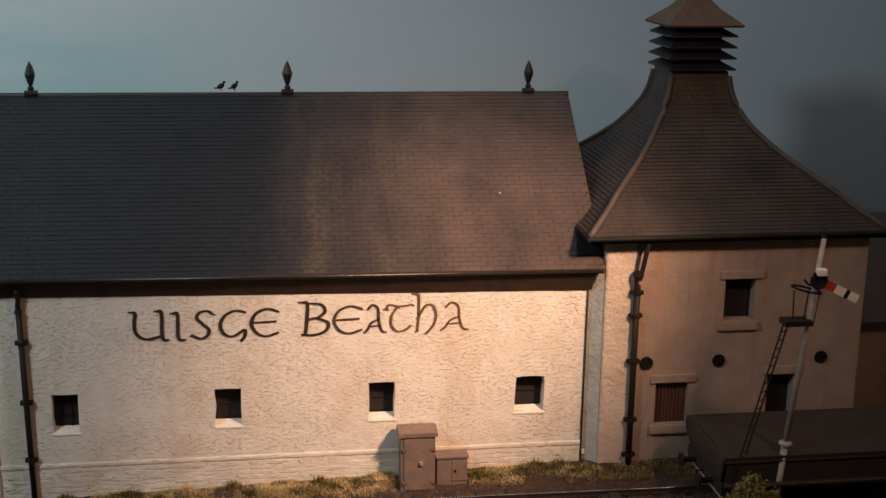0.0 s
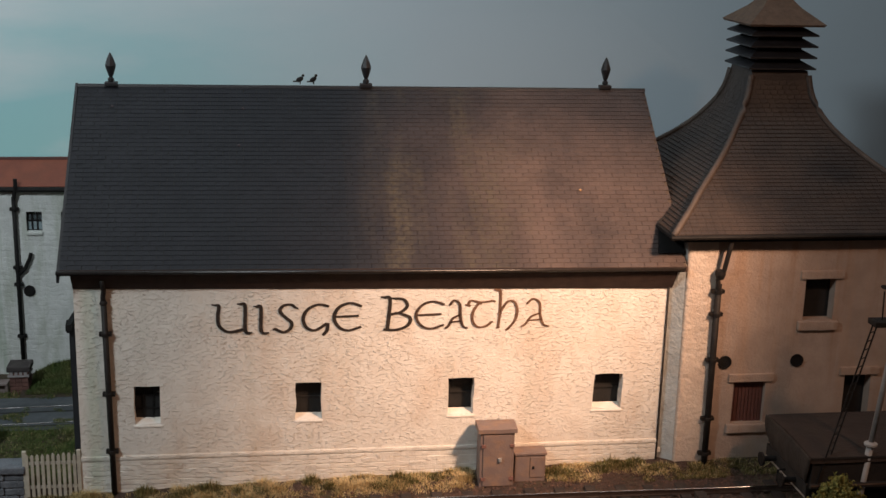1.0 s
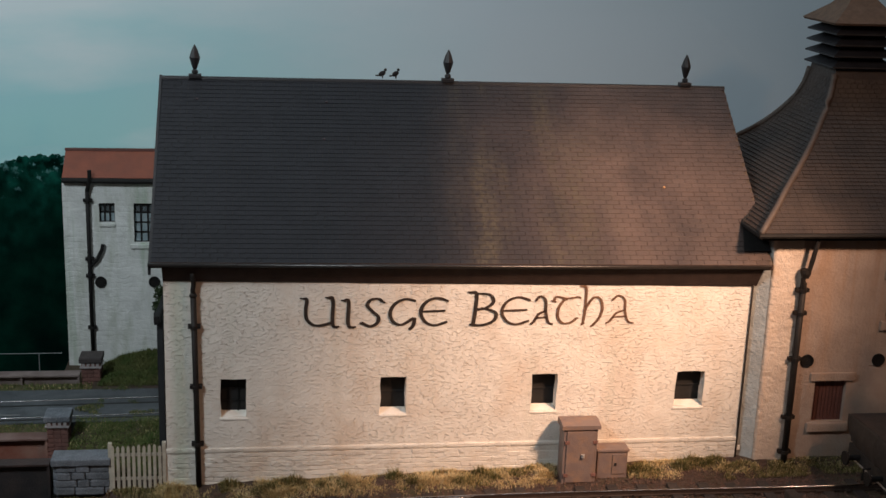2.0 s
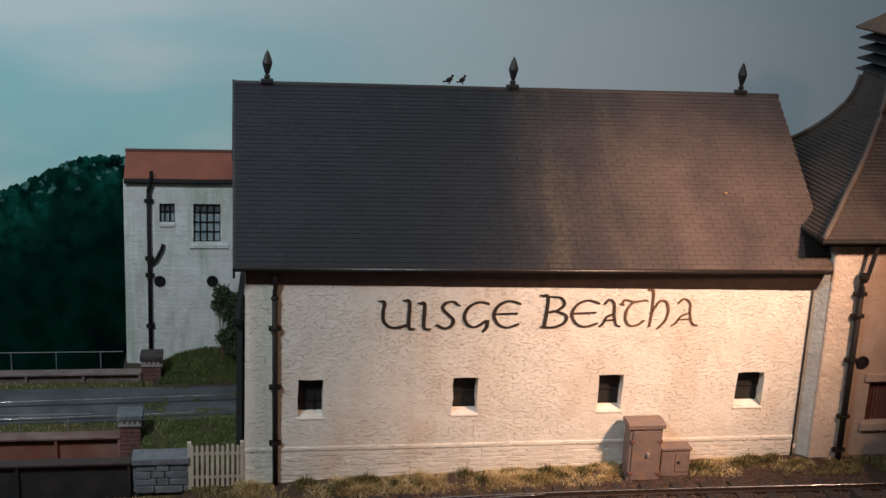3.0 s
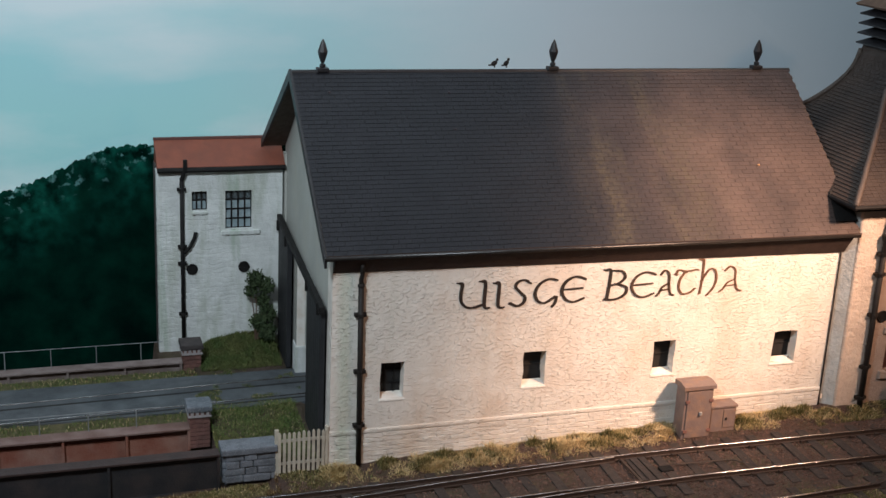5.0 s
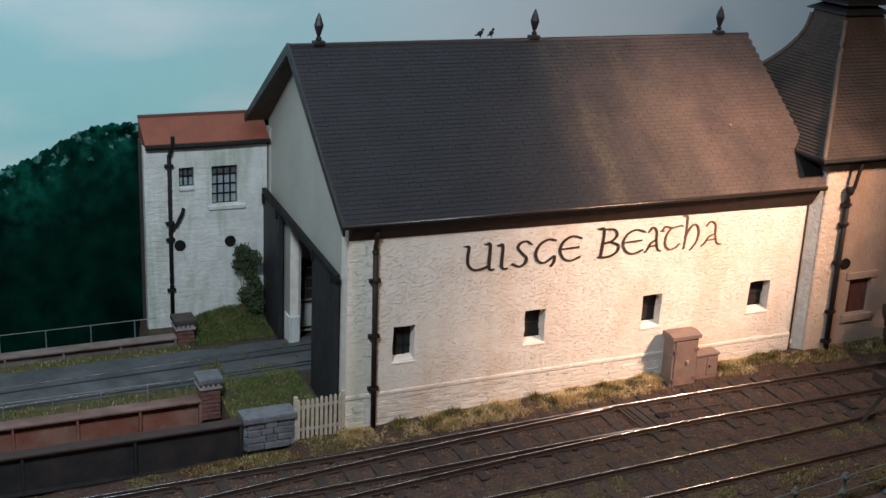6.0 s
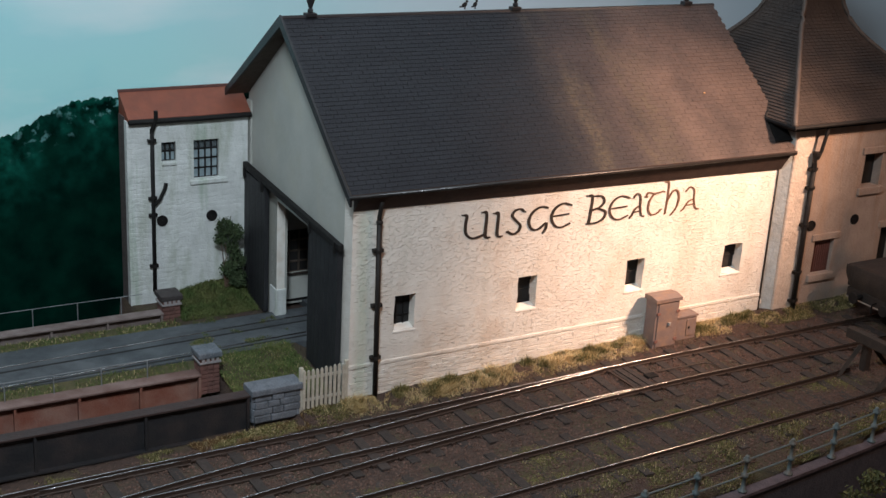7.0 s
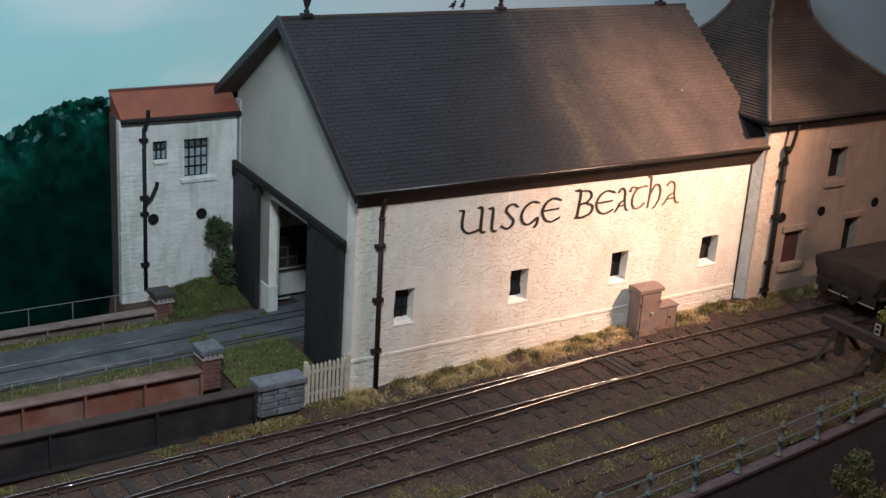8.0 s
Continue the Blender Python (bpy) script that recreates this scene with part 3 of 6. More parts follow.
def chairs(parent, rails_at, x0, x1):
    bm = bmesh.new()
    x = x0
    while x < x1:
        for path in rails_at:
            box(x - 0.07, x + 0.07, path(x) - 0.13, path(x) + 0.13, rail_z(x) - 0.2, rail_z(x) - 0.14, bm=bm)
        x += 0.95
    part("chair_ironwork", bm, M_RAILSIDE, parent, "rusty cast chairs holding the rails", kind="stuff")


track_a = thing("turnout_track", (0, -2.5, -0.1), "turnout of dark sleepers and rusty rails with polished heads", "railway track")
lead_near = lambda x: far_stock(x) - GAUGE
lead_far = lambda x: near_stock(x) + GAUGE
rail(track_a, far_stock, -38, 40)
rail(track_a, near_stock, -38, 40)
rail(track_a, lambda x: min(lead_far(x), far_stock(x) - 0.09), -38, 9.2)
rail(track_a, lambda x: max(lead_near(x), near_stock(x) + 0.09), -38, 9.6)
rail(track_a, lambda x: far_stock(x) - 0.2, -10.3, -5.9)
rail(track_a, lambda x: near_stock(x) + 0.2, -10.3, -5.9)
chairs(track_a, (far_stock, near_stock), -20, 28)
track_b = thing("siding_track", (0, -6.5, -0.1), "siding track of dark sleepers and polished rails", "railway track")
rail(track_b, siding_far, -20, 17.3)
rail(track_b, lambda x: siding_far(x) - GAUGE, -20, 17.3)
chairs(track_b, (siding_far, lambda x: siding_far(x) - GAUGE), -8, 17)
shed_track = thing("shed_track", (0, 6.5, 0), "rails let flush into the road leading into the shed", "railway track")
for y in (6.5, 5.0):
    rail(shed_track, lambda x, y=y: y + 0.043 * min(x, 0.5), -38, 12, lambda x: 0.445)
# flat near-black strips stand in for the shaded grooves
for y in (6.38, 5.12):
    groove = box(-38, 12, y - 0.055, y + 0.055, 0.41, 0.425)
    for v in groove.verts:
        v.co.y += 0.043 * min(v.co.x, 0.5)
    part("flangeway", groove, M_HOLE, shed_track, "dark groove beside the rail")

# ---- the shed ----
SHED = thing("distillery_shed", (9, 5, 0), "whitewashed stone shed with a dark slate roof and open sliding doors", "shed")
WINDOWS = ((1.62, 2.40, 2.30, 3.53), (6.47, 7.26, 2.31, 3.52), (11.20, 12.0, 2.33, 3.54), (15.85, 16.79, 2.38, 3.56))
front = part("front_wall", pierced_wall(0, 18.1, 1.24, 7.3, 0, 0.6, WINDOWS, step=0.4, rough=0.02, ragged=0.05), M_HARL, SHED, "whitewashed roughcast wall, stained and streaked")
part("plinth", box(-0.02, 18.1, 0.0, 0.44, -0.3, 1.24), M_HARL, SHED)
ledge = box(-0.03, 18.1, -0.045, 0.2, 1.15, 1.30, 0.045)
part("plinth_ledge", ledge, M_HARL, SHED)


def sheared(bm):
    """The gable is not square to the front: it runs back at a slight angle."""
    for v in bm.verts:
        v.co.x += 0.05 * v.co.y
    return bm


def gable(x0, x1, opening):
    y0, y1, zt = opening
    bm = bmesh.new()
    for out in ([(0.455, -0.3), (y0, -0.3), (y0, zt), (0.455, zt)], [(y1, -0.3), (10.2, -0.3), (10.2, zt), (y1, zt)],
                [(0.455, zt), (10.2, zt), (10.2, 8.25), (5.24, 11.7), (0.455, 7.7)]):
        prism(out, "x", x0, x1, bm)
    return bm


part("gable_wall", sheared(gable(0.0, 0.42, (3.0, 6.95, 5.1))), M_GABLE, SHED, "smooth grey-white gable wall")
far_gable = prism([(0.45, -0.3), (10.2, -0.3), (10.2, 8.25), (5.24, 11.7), (0.45, 7.5)], "x", 17.95, 18.3)
# filler face added in the gap, slanted and coloured to read as cool-lit
part("corner_return", prism([(18.105, 0.15), (18.545, -0.22), (18.545, 0.44), (18.105, 0.44)], "z", -0.3, 7.2), M_COOLSIDE, SHED, "added filler face in the corner, coloured pale as if cool-lit")
part("end_wall", far_gable, M_GABLE, SHED)
part("back_wall", box(0.42, 17.95, 9.8, 10.2, -0.3, 8.0), M_GABLE, SHED)
INNER = ((0.95, 3.0, 1.58, 3.3), (4.4, 6.5, 1.58, 3.3), (8.0, 10.1, 1.58, 3.3))
part("inner_wall", pierced_wall(0.55, 17.9, 0.3, 7.5, 8.1, 8.4, INNER, step=3), M_GABLE, SHED, "dim plastered wall inside the shed")
part("skirting", box(0.55, 17.9, 8.06, 8.096, 0.41, 0.5), M_BLACK, SHED)


lift_at = lambda x: 0.11 - 0.0075 * x  # the eaves run slightly out of level


def raised_eave(bm):
    for v in bm.verts:
        v.co.z += lift_at(v.co.x)
    return bm


def roof_slab():
    out = [(-0.45, 7.13), (5.24, 11.80), (10.35, 8.34), (10.35, 8.19), (5.24, 11.66), (-0.45, 7.04)]
    bm = prism(out, "x", -0.31, 18.5)
    for v in bm.verts:
        if v.co.y < 0:
            v.co.z += lift_at(v.co.x)
    return bm


part("roof_deck", roof_slab(), M_SOFFIT, SHED, "weathered boards under the roof overhang")
SLOPE = math.atan2(11.88 - 7.2, 5.24 + 0.45)
ROWS_N, SLATE_W = 42, 0.42


def slate_quad(bm, o, u, v, n, w, l, t, lift):
    """One slate: a thin wedge, its tail proud of the course below."""
    a, b = o - u * w / 2, o + u * w / 2
    top, lip = n * (t + lift) + v * 0.005, n * (t + lift - 0.001 - 0.0035 * max(0.0, min(1.0, 0.0 + 1.4 * noise.noise(o * 0.42) + 0.7 * noise.noise(o * 2.3))))  # the tail's upper edge is worn round
    vs = [bm.verts.new(p) for p in (a + top, b + top, b + v * l + n * 0.01, a + v * l + n * 0.01, a, b, a + lip, b + lip)]
    bm.faces.new(vs[:4])
    bm.faces.new((vs[6], vs[7], vs[1], vs[0]))
    bm.faces.new((vs[4], vs[5], vs[7], vs[6]))
    bm.faces.new((vs[5], vs[2], vs[1], vs[7]))
    bm.faces.new((vs[4], vs[6], vs[0], vs[3]))


def shed_slates():
    rnd = random.Random(11)
    u, v, n = Vector((1, 0, 0)), Vector((0, math.cos(SLOPE), math.sin(SLOPE))), Vector((0, -math.sin(SLOPE), math.cos(SLOPE)))
    length = math.hypot(5.69, 4.71)
    gauge_l = length / ROWS_N
    rest = bmesh.new()
    singles = []
    for r in range(ROWS_N):
        x = -0.30 + (SLATE_W / 2 if r % 2 else 0)
        while x < 18.6:
            lo, hi = max(x - SLATE_W / 2, -0.30), min(x + SLATE_W / 2, 18.48)  # half slates at the verges
            if hi - lo < 0.03:
                break
            o = Vector(((lo + hi) / 2, -0.45, 7.2 + lift_at(x) * (1 - r / ROWS_N))) + v * (gauge_l * r)
            w, t, lift = hi - lo - rnd.uniform(0.010, 0.018), 0.021 + rnd.uniform(-0.003, 0.003), rnd.uniform(0, 0.005)
            if r < 7 and hi - lo > SLATE_W * 0.99:
                singles.append((o, rnd.uniform(-0.006, 0.006)))
            else:
                slate_quad(rest, o, u, v, n, w, gauge_l * 1.04, t, lift)
            x += SLATE_W
    return rest, singles, (u, v, n, gauge_l)


rest, singles, (u_, v_, n_, gl_) = shed_slates()
part("slating", rest, M_SLATE, SHED, "small dark slates in even courses, mossy in patches, painted warm where the lamp falls", kind="stuff")
one = bmesh.new()
slate_quad(one, Vector(), u_, v_, n_, SLATE_W - 0.014, gl_ * 1.04, 0.021, 0.003)
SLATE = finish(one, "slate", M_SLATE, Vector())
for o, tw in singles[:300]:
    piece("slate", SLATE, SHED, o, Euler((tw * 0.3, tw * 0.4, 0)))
more = bmesh.new()
for o, tw in singles[300:]:
    slate_quad(more, o, u_, v_, n_, SLATE_W - 0.014, gl_ * 1.04, 0.021, 0.003)
if more.verts:
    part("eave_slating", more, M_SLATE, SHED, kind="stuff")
ridge = tube([(-0.34, 5.24, 11.86), (18.5, 5.24, 11.82)], 0.085, 8)
part("ridge_tile", ridge, M_LEAD, SHED, "dark rounded ridge capping")
verge = prism([(-0.5, 6.96), (-0.5, 7.22), (5.24, 11.97), (10.4, 8.42), (10.4, 8.15), (5.24, 11.58)], "x", -0.38, -0.30)
part("verge_board", verge, M_LEAD, SHED, "black bargeboard along the gable")
part("gutter", raised_eave(tube([(-0.38, -0.52, 7.15), (9, -0.52, 7.14), (18.4, -0.52, 7.15)], 0.062, 8)), M_GUTTER, SHED, "black eaves gutter", smooth=True)
part("eaves_edge", raised_eave(box(-0.31, 18.5, -0.466, -0.453, 7.05, 7.215)), M_FASCIA, SHED, "dark tarred eaves edge")
# eaves board made deep and dark in place of the shadow on the wall
fascia = raised_eave(prism([(-0.45, 7.045), (-0.45, 7.09), (-0.004, 7.09), (-0.004, 6.53), (-0.035, 6.53)], "x", 0.0, 18.2))
for v in fascia.verts:
    if v.co.z < 6.8:  # its lower edge drops a little towards the kiln, as the shadow does
        v.co.z -= 0.007 * v.co.x
part("fascia_board", fascia, M_FASCIA, SHED, "dark brown sloping board under the eaves, deepened to stand in for their shadow")


def finial(x):
    z = 11.92
    b = thing("roof_finial", (x, 5.24, z), "dark pointed iron finial standing on the ridge", "finial", "ridge finials")
    part("base", box(x - 0.2, x + 0.2, 5.1, 5.38, z - 0.04, z + 0.09, 0.02), M_LEAD, b)
    part("spike", lathe([(0.05, 0.08), (0.1, 0.12), (0.1, 0.2), (0.05, 0.24), (0.08, 0.3), (0.15, 0.52), (0.17, 0.62), (0.10, 0.85), (0.015, 1.03)], (x, 5.24, z), 8), M_LEAD, b)


for x in (0.74, 8.96, 17.1):
    finial(x)


def bird(x, turn):
    bm = bmesh.new()
    bmesh.ops.create_icosphere(bm, subdivisions=2, radius=1.0)
    for p in bm.verts:
        p.co = Vector((p.co.x * 0.12 - 0.04 * p.co.z, p.co.y * 0.07, p.co.z * 0.075 + 0.16 + p.co.x * 0.06))
    head = bmesh.new()
    bmesh.ops.create_icosphere(head, subdivisions=2, radius=0.05)
    for p in head.verts:
        p.co += Vector((0.11, 0, 0.28))
    joined(bm, head)
    box(-0.22, -0.06, -0.03, 0.03, 0.08, 0.12, bm=bm)
    tube([(0.02, -0.02, 0), (0.02, -0.02, 0.12)], 0.012, 5, bm)
    tube([(0.02, 0.02, 0), (0.02, 0.02, 0.12)], 0.012, 5, bm)
    bmesh.ops.rotate(bm, verts=bm.verts[:], cent=(0, 0, 0), matrix=Matrix.Rotation(turn, 3, "Z"))
    bmesh.ops.translate(bm, verts=bm.verts[:], vec=(x, 5.24, 11.97))
    single("bird_figurine", bm, M_BLACK, (x, 5.24, 11.97), "tiny dark cast bird figurine perched on the ridge", "figurine", "ridge figurines", smooth=True)


bird(6.78, 0.2)
bird(7.22, 0.5)

# sliding doors on the gable
track_bm = box(-0.34, -0.16, 0.3, 9.95, 5.2, 5.43, 0.03)
for v in track_bm.verts:
    v.co.z += 0.022 * v.co.y
part("door_track", sheared(track_bm), M_BLACK, SHED, "black sliding door rail")


def sliding_door(y0, y1):
    d = thing("sliding_door", (-0.2, (y0 + y1) / 2, 0.15), "black boarded sliding door pushed open along the gable", "door", "shed doors")
    n = 7
    for k in range(n):
        a, b = y0 + (y1 - y0) * k / n, y0 + (y1 - y0) * (k + 1) / n
        part("board", sheared(box(-0.28, -0.12, a + 0.008, b - 0.008, 0.35, 5.3, 0.01)), M_DOOR, d)
    part("backing", sheared(box(-0.18, -0.10, y0 + 0.02, y1 - 0.02, 0.38, 5.25)), M_DOOR, d)
    for y in (y0 + 0.2, y1 - 0.2):
        part("hanger", sheared(box(-0.38, -0.29, y - 0.06, y + 0.06, 5.05, 5.45, 0.02)), M_BLACK, d)


sliding_door(0.5, 3.1)
sliding_door(7.55, 9.95)
part("door_jamb", sheared(box(0.0, 0.33, 6.92, 7.6, 1.4, 5.12, 0.03)), M_SILL, SHED, "white painted door jamb")
part("jamb_foot", sheared(box(-0.04, 0.38, 6.87, 7.6, 0.3, 1.45, 0.04)), M_WHITEBRICK, SHED, "white painted brick foot")
part("door_lintel", sheared(box(-0.04, 0.46, 3.0, 6.9, 4.95, 5.18, 0.02)), M_WHITE, SHED)


def barred_window(parent, a0, a1, z0, z1, y, cols, rows, frame_mat, glazed=True, bar=0.03):
    # without glazing, a near-black sheet takes the place of the unlit interior
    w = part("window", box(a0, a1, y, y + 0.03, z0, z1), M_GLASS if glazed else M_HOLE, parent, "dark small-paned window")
    for k in range(cols + 1):
        a = a0 + (a1 - a0) * k / cols
        part("glazing_bar", box(a - bar, a + bar, y - 0.05, y - 0.006, z0, z1), frame_mat, w)
    for k in range(rows + 1):
        z = z0 + (z1 - z0) * k / rows
        part("glazing_bar", box(a0, a1, y - 0.046, y - 0.008, z - bar, z + bar), frame_mat, w)
    # lower panes coloured pale as if reflecting; the top row stays dark
    if glazed:
        for i in range(cols):
            for j in range(rows - 1):
                a, z = a0 + (a1 - a0) * i / cols, z0 + (z1 - z0) * j / rows
                part("pane", box(a + bar, a + (a1 - a0) / cols - bar, y - 0.02, y - 0.012, z + bar, z + (z1 - z0) / rows - bar), M_PANE, w, "pane coloured pale in place of its reflection")
    return w


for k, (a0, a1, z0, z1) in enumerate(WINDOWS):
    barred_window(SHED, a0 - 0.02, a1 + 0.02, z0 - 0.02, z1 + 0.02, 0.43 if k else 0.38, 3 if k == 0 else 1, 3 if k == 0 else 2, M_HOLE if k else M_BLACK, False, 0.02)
    part("window_sill", prism([(-0.018, z0 - 0.09), (-0.024, z0 - 0.05), (-0.004, z0 - 0.005), (0.37, z0 + 0.09), (0.37, z0 - 0.09)], "x", a0 - 0.03, a1 + 0.04), M_SILL, SHED, "white sloping sill")
for a0, a1, z0, z1 in INNER:
    barred_window(SHED, a0, a1, z0, z1, 8.2, 5, 4, M_SOFFIT, False, 0.035)
    part("inner_sill", box(a0 - 0.1, a1 + 0.1, 8.02, 8.097, z0 - 0.1, z0 - 0.01, 0.01), M_OLDWOOD, SHED)

# painted lettering
STROKES_U = [[(0.0, 1.0), (0.12, 0.96), (0.09, 0.6), (0.12, 0.28), (0.3, 0.08), (0.55, 0.06), (0.85, 0.16)], [(0.72, 1.02), (0.86, 0.96), (0.86, 0.1), (1.0, 0.0)]]
STROKES_I = [[(0.0, 0.92), (0.45, 0.88), (0.45, 0.08), (1.0, -0.02)]]
STROKES_S = [[(1.0, 0.86), (0.75, 0.97), (0.4, 0.92), (0.25, 0.74), (0.5, 0.53), (0.8, 0.32), (0.72, 0.1), (0.4, 0.0), (0.0, 0.13)]]
STROKES_G = [[(0.98, 0.88), (0.6, 0.95), (0.22, 0.78), (0.05, 0.45), (0.18, 0.14), (0.5, 0.05), (0.9, 0.28)], [(0.95, 0.3), (0.9, 0.02), (0.75, -0.14)]]
STROKES_E = [[(1.0, 0.86), (0.6, 0.98), (0.22, 0.82), (0.06, 0.48), (0.22, 0.14), (0.55, 0.01), (0.98, 0.14)], [(0.1, 0.5), (0.9, 0.53)]]
STROKES_B = [[(0.0, 1.16), (0.22, 1.12), (0.2, 0.5), (0.14, 0.02)], [(0.2, 1.12), (0.7, 1.08), (0.86, 0.84), (0.62, 0.62), (0.26, 0.56)], [(0.5, 0.6), (0.95, 0.44), (0.9, 0.16), (0.5, 0.0), (0.0, 0.02)]]
STROKES_A = [[(0.1, 0.82), (0.35, 1.0), (0.62, 0.85), (0.66, 0.45), (0.8, 0.08), (1.05, 0.0)], [(0.66, 0.48), (0.3, 0.36), (0.08, 0.1), (-0.1, 0.0)], [(0.15, 0.22), (0.72, 0.26)]]
STROKES_T = [[(0.0, 0.82), (0.12, 0.98), (0.5, 0.92), (1.0, 0.96)], [(0.45, 0.9), (0.22, 0.6), (0.2, 0.25), (0.42, 0.03), (0.75, 0.06), (0.95, 0.2)]]
STROKES_H = [[(0.0, 1.34), (0.16, 1.28), (0.16, 0.5), (0.1, 0.0)], [(0.16, 0.5), (0.45, 0.9), (0.75, 0.92), (0.9, 0.6), (0.8, 0.22), (0.5, -0.08)]]
STROKES = {"U": STROKES_U, "I": STROKES_I, "S": STROKES_S, "G": STROKES_G, "E": STROKES_E, "B": STROKES_B, "A": STROKES_A, "T": STROKES_T, "H": STROKES_H}


def stroke(points, width, bm, y):
    pts = []
    for i in range(len(points) - 1):
        p0, p1, p2, p3 = (Vector(points[max(min(j, len(points) - 1), 0)]) for j in (i - 1, i, i + 1, i + 2))
        for k in range(6):
            t = k / 6
            pts.append(0.5 * (2 * p1 + (p2 - p0) * t + (2 * p0 - 5 * p1 + 4 * p2 - p3) * t * t + (3 * p1 - p0 - 3 * p2 + p3) * t ** 3))
    pts.append(Vector(points[-1]))
    rows = []
    for i, p in enumerate(pts):
        d = (pts[min(i + 1, len(pts) - 1)] - pts[max(i - 1, 0)]).normalized()
        side = Vector((-d.y, d.x))
        w = width * (0.5 + 0.5 * abs(d.y)) * (0.75 + 0.25 * min(1, i / 3, (len(pts) - 1 - i) / 3 + 0.4))
        rows.append([bm.verts.new((q.x, yy, q.y)) for q in (p + side * w, p - side * w) for yy in (y, 0.01)])
    for a, b in zip(rows, rows[1:]):
        bm.faces.new((a[0], a[2], b[2], b[0]))
        bm.faces.new((a[0], b[0], b[1], a[1]))
        bm.faces.new((a[2], a[3], b[3], b[2]))
    bmesh.ops.recalc_face_normals(bm, faces=bm.faces[:])


LETTERS = (("U", 4.07, 5.12), ("I", 5.30, 5.62), ("S", 5.85, 6.48), ("G", 6.66, 7.5), ("E", 7.58, 8.48), ("B", 9.14, 9.98),
           ("E", 10.08, 11.02), ("A", 11.1, 11.72), ("T", 11.74, 12.52), ("H", 12.62, 13.36), ("A", 13.5, 14.28))
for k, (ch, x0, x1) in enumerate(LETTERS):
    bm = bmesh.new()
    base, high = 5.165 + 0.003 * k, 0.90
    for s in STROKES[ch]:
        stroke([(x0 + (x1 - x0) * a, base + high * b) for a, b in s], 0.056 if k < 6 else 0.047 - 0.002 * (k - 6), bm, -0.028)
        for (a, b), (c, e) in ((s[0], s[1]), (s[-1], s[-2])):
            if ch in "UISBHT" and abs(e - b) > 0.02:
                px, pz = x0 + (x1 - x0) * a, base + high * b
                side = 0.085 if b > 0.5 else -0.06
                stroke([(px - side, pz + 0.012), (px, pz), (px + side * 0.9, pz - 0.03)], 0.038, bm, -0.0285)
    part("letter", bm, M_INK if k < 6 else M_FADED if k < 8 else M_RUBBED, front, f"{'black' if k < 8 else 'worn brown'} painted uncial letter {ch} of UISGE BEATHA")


def downpipe(x, y, z0, z1, r, brackets, material, label, lean=0.0):
    p = thing("downpipe", (x, y, z0), label, "downpipe")
    part("pipe", tube([(x, y, z0), (x + lean / 2, y, (z0 + z1) / 2), (x + lean, y, z1)], r, 10), material, p, smooth=True)
    for z in brackets:
        xx = x + lean * (z - z0) / (z1 - z0)
        b = part("collar", lathe([(r * 1.1, -0.06), (r * 1.3, -0.05), (r * 1.3, 0.05), (r * 1.1, 0.06)], (xx, y, z), 10), material, p)
        part("bracket", box(xx - r * 2.1, xx + r * 2.1, y - r * 0.2, y + r * 1.6, z - 0.06, z + 0.06, 0.01), material, b)
    return p


pipe = downpipe(0.95, -0.14, 0.1, 6.3, 0.088, (5.25, 3.35, 1.5), M_PIPE, "brown-black iron downpipe with collars on the wall", -0.08)
part("swan_neck", tube([(0.87, -0.14, 6.25), (0.86, -0.14, 6.4), (0.89, -0.15, 6.58), (0.88, -0.2, 6.76), (0.87, -0.3, 6.95)], 0.074, 10), M_PIPE, pipe, smooth=True)
part("joint", lathe([(0.09, -0.05), (0.115, -0.03), (0.115, 0.03), (0.09, 0.05)], (0.87, -0.14, 6.22), 10), M_PIPE, pipe)
downpipe(18.06, -0.035, 0.3, 6.85, 0.03, (), M_OLDWOOD, "slender rusty downpipe in the corner of two walls", 0.03)

# ---- the kiln ----
KC = (22.75, 4.1)
KX0, KX1, KY0, KY1 = 18.55, 27.15, -0.3, 8.5
KILN = thing("malt_kiln", (22.65, 3.9, 0), "tall kiln house with a swept slate pagoda roof", "kiln house")
K_HOLES = ((22.47, 23.47, 5.31, 6.67), (20.38, 21.45, 1.87, 3.27), (24.12, 25.02, 0.3, 3.42))
part("front_wall", pierced_wall(19.5, KX1, -0.3, 8.2, KY0, KY0 + 0.5, K_HOLES, rough=0.02), M_KILN, KILN, "pinkish roughcast wall with rust streaks")
# this strip carries the painted beam; the wall beyond stays darker
part("corner_wall", pierced_wall(KX0 + 0.1, 19.5, -0.3, 8.2, KY0, KY0 + 0.5, (), step=0.25, rough=0.03), M_LAMPLIT, KILN, "roughcast strip beside the soil pipe, coloured brighter as if in the lamp beam")
arc = [(18.65 - 0.1 * math.sin(math.pi / 2 * k / 6), -0.2 - 0.1 * math.cos(math.pi / 2 * k / 6)) for k in range(7)]
part("rounded_corner", prism(arc + [(18.65, -0.2)], "z", -0.3, 8.2), M_LAMPLIT, KILN, "worn roughcast corner of the kiln", smooth=False)
# this side is coloured paler and bluer for the cool light on it
part("side_wall", box(KX0, KX0 + 0.5, KY0 + 0.1, KY1, -0.3, 8.2), M_COOLSIDE, KILN, "side wall coloured pale blue-grey as if under the cool lamp")
part("side_wall", box(KX1 - 0.5, KX1, KY0 + 0.5, KY1, -0.3, 8.2), M_KILN, KILN)
part("back_wall", box(KX0 + 0.5, KX1 - 0.5, KY1 - 0.5, KY1, -0.3, 8.2), M_KILN, KILN)
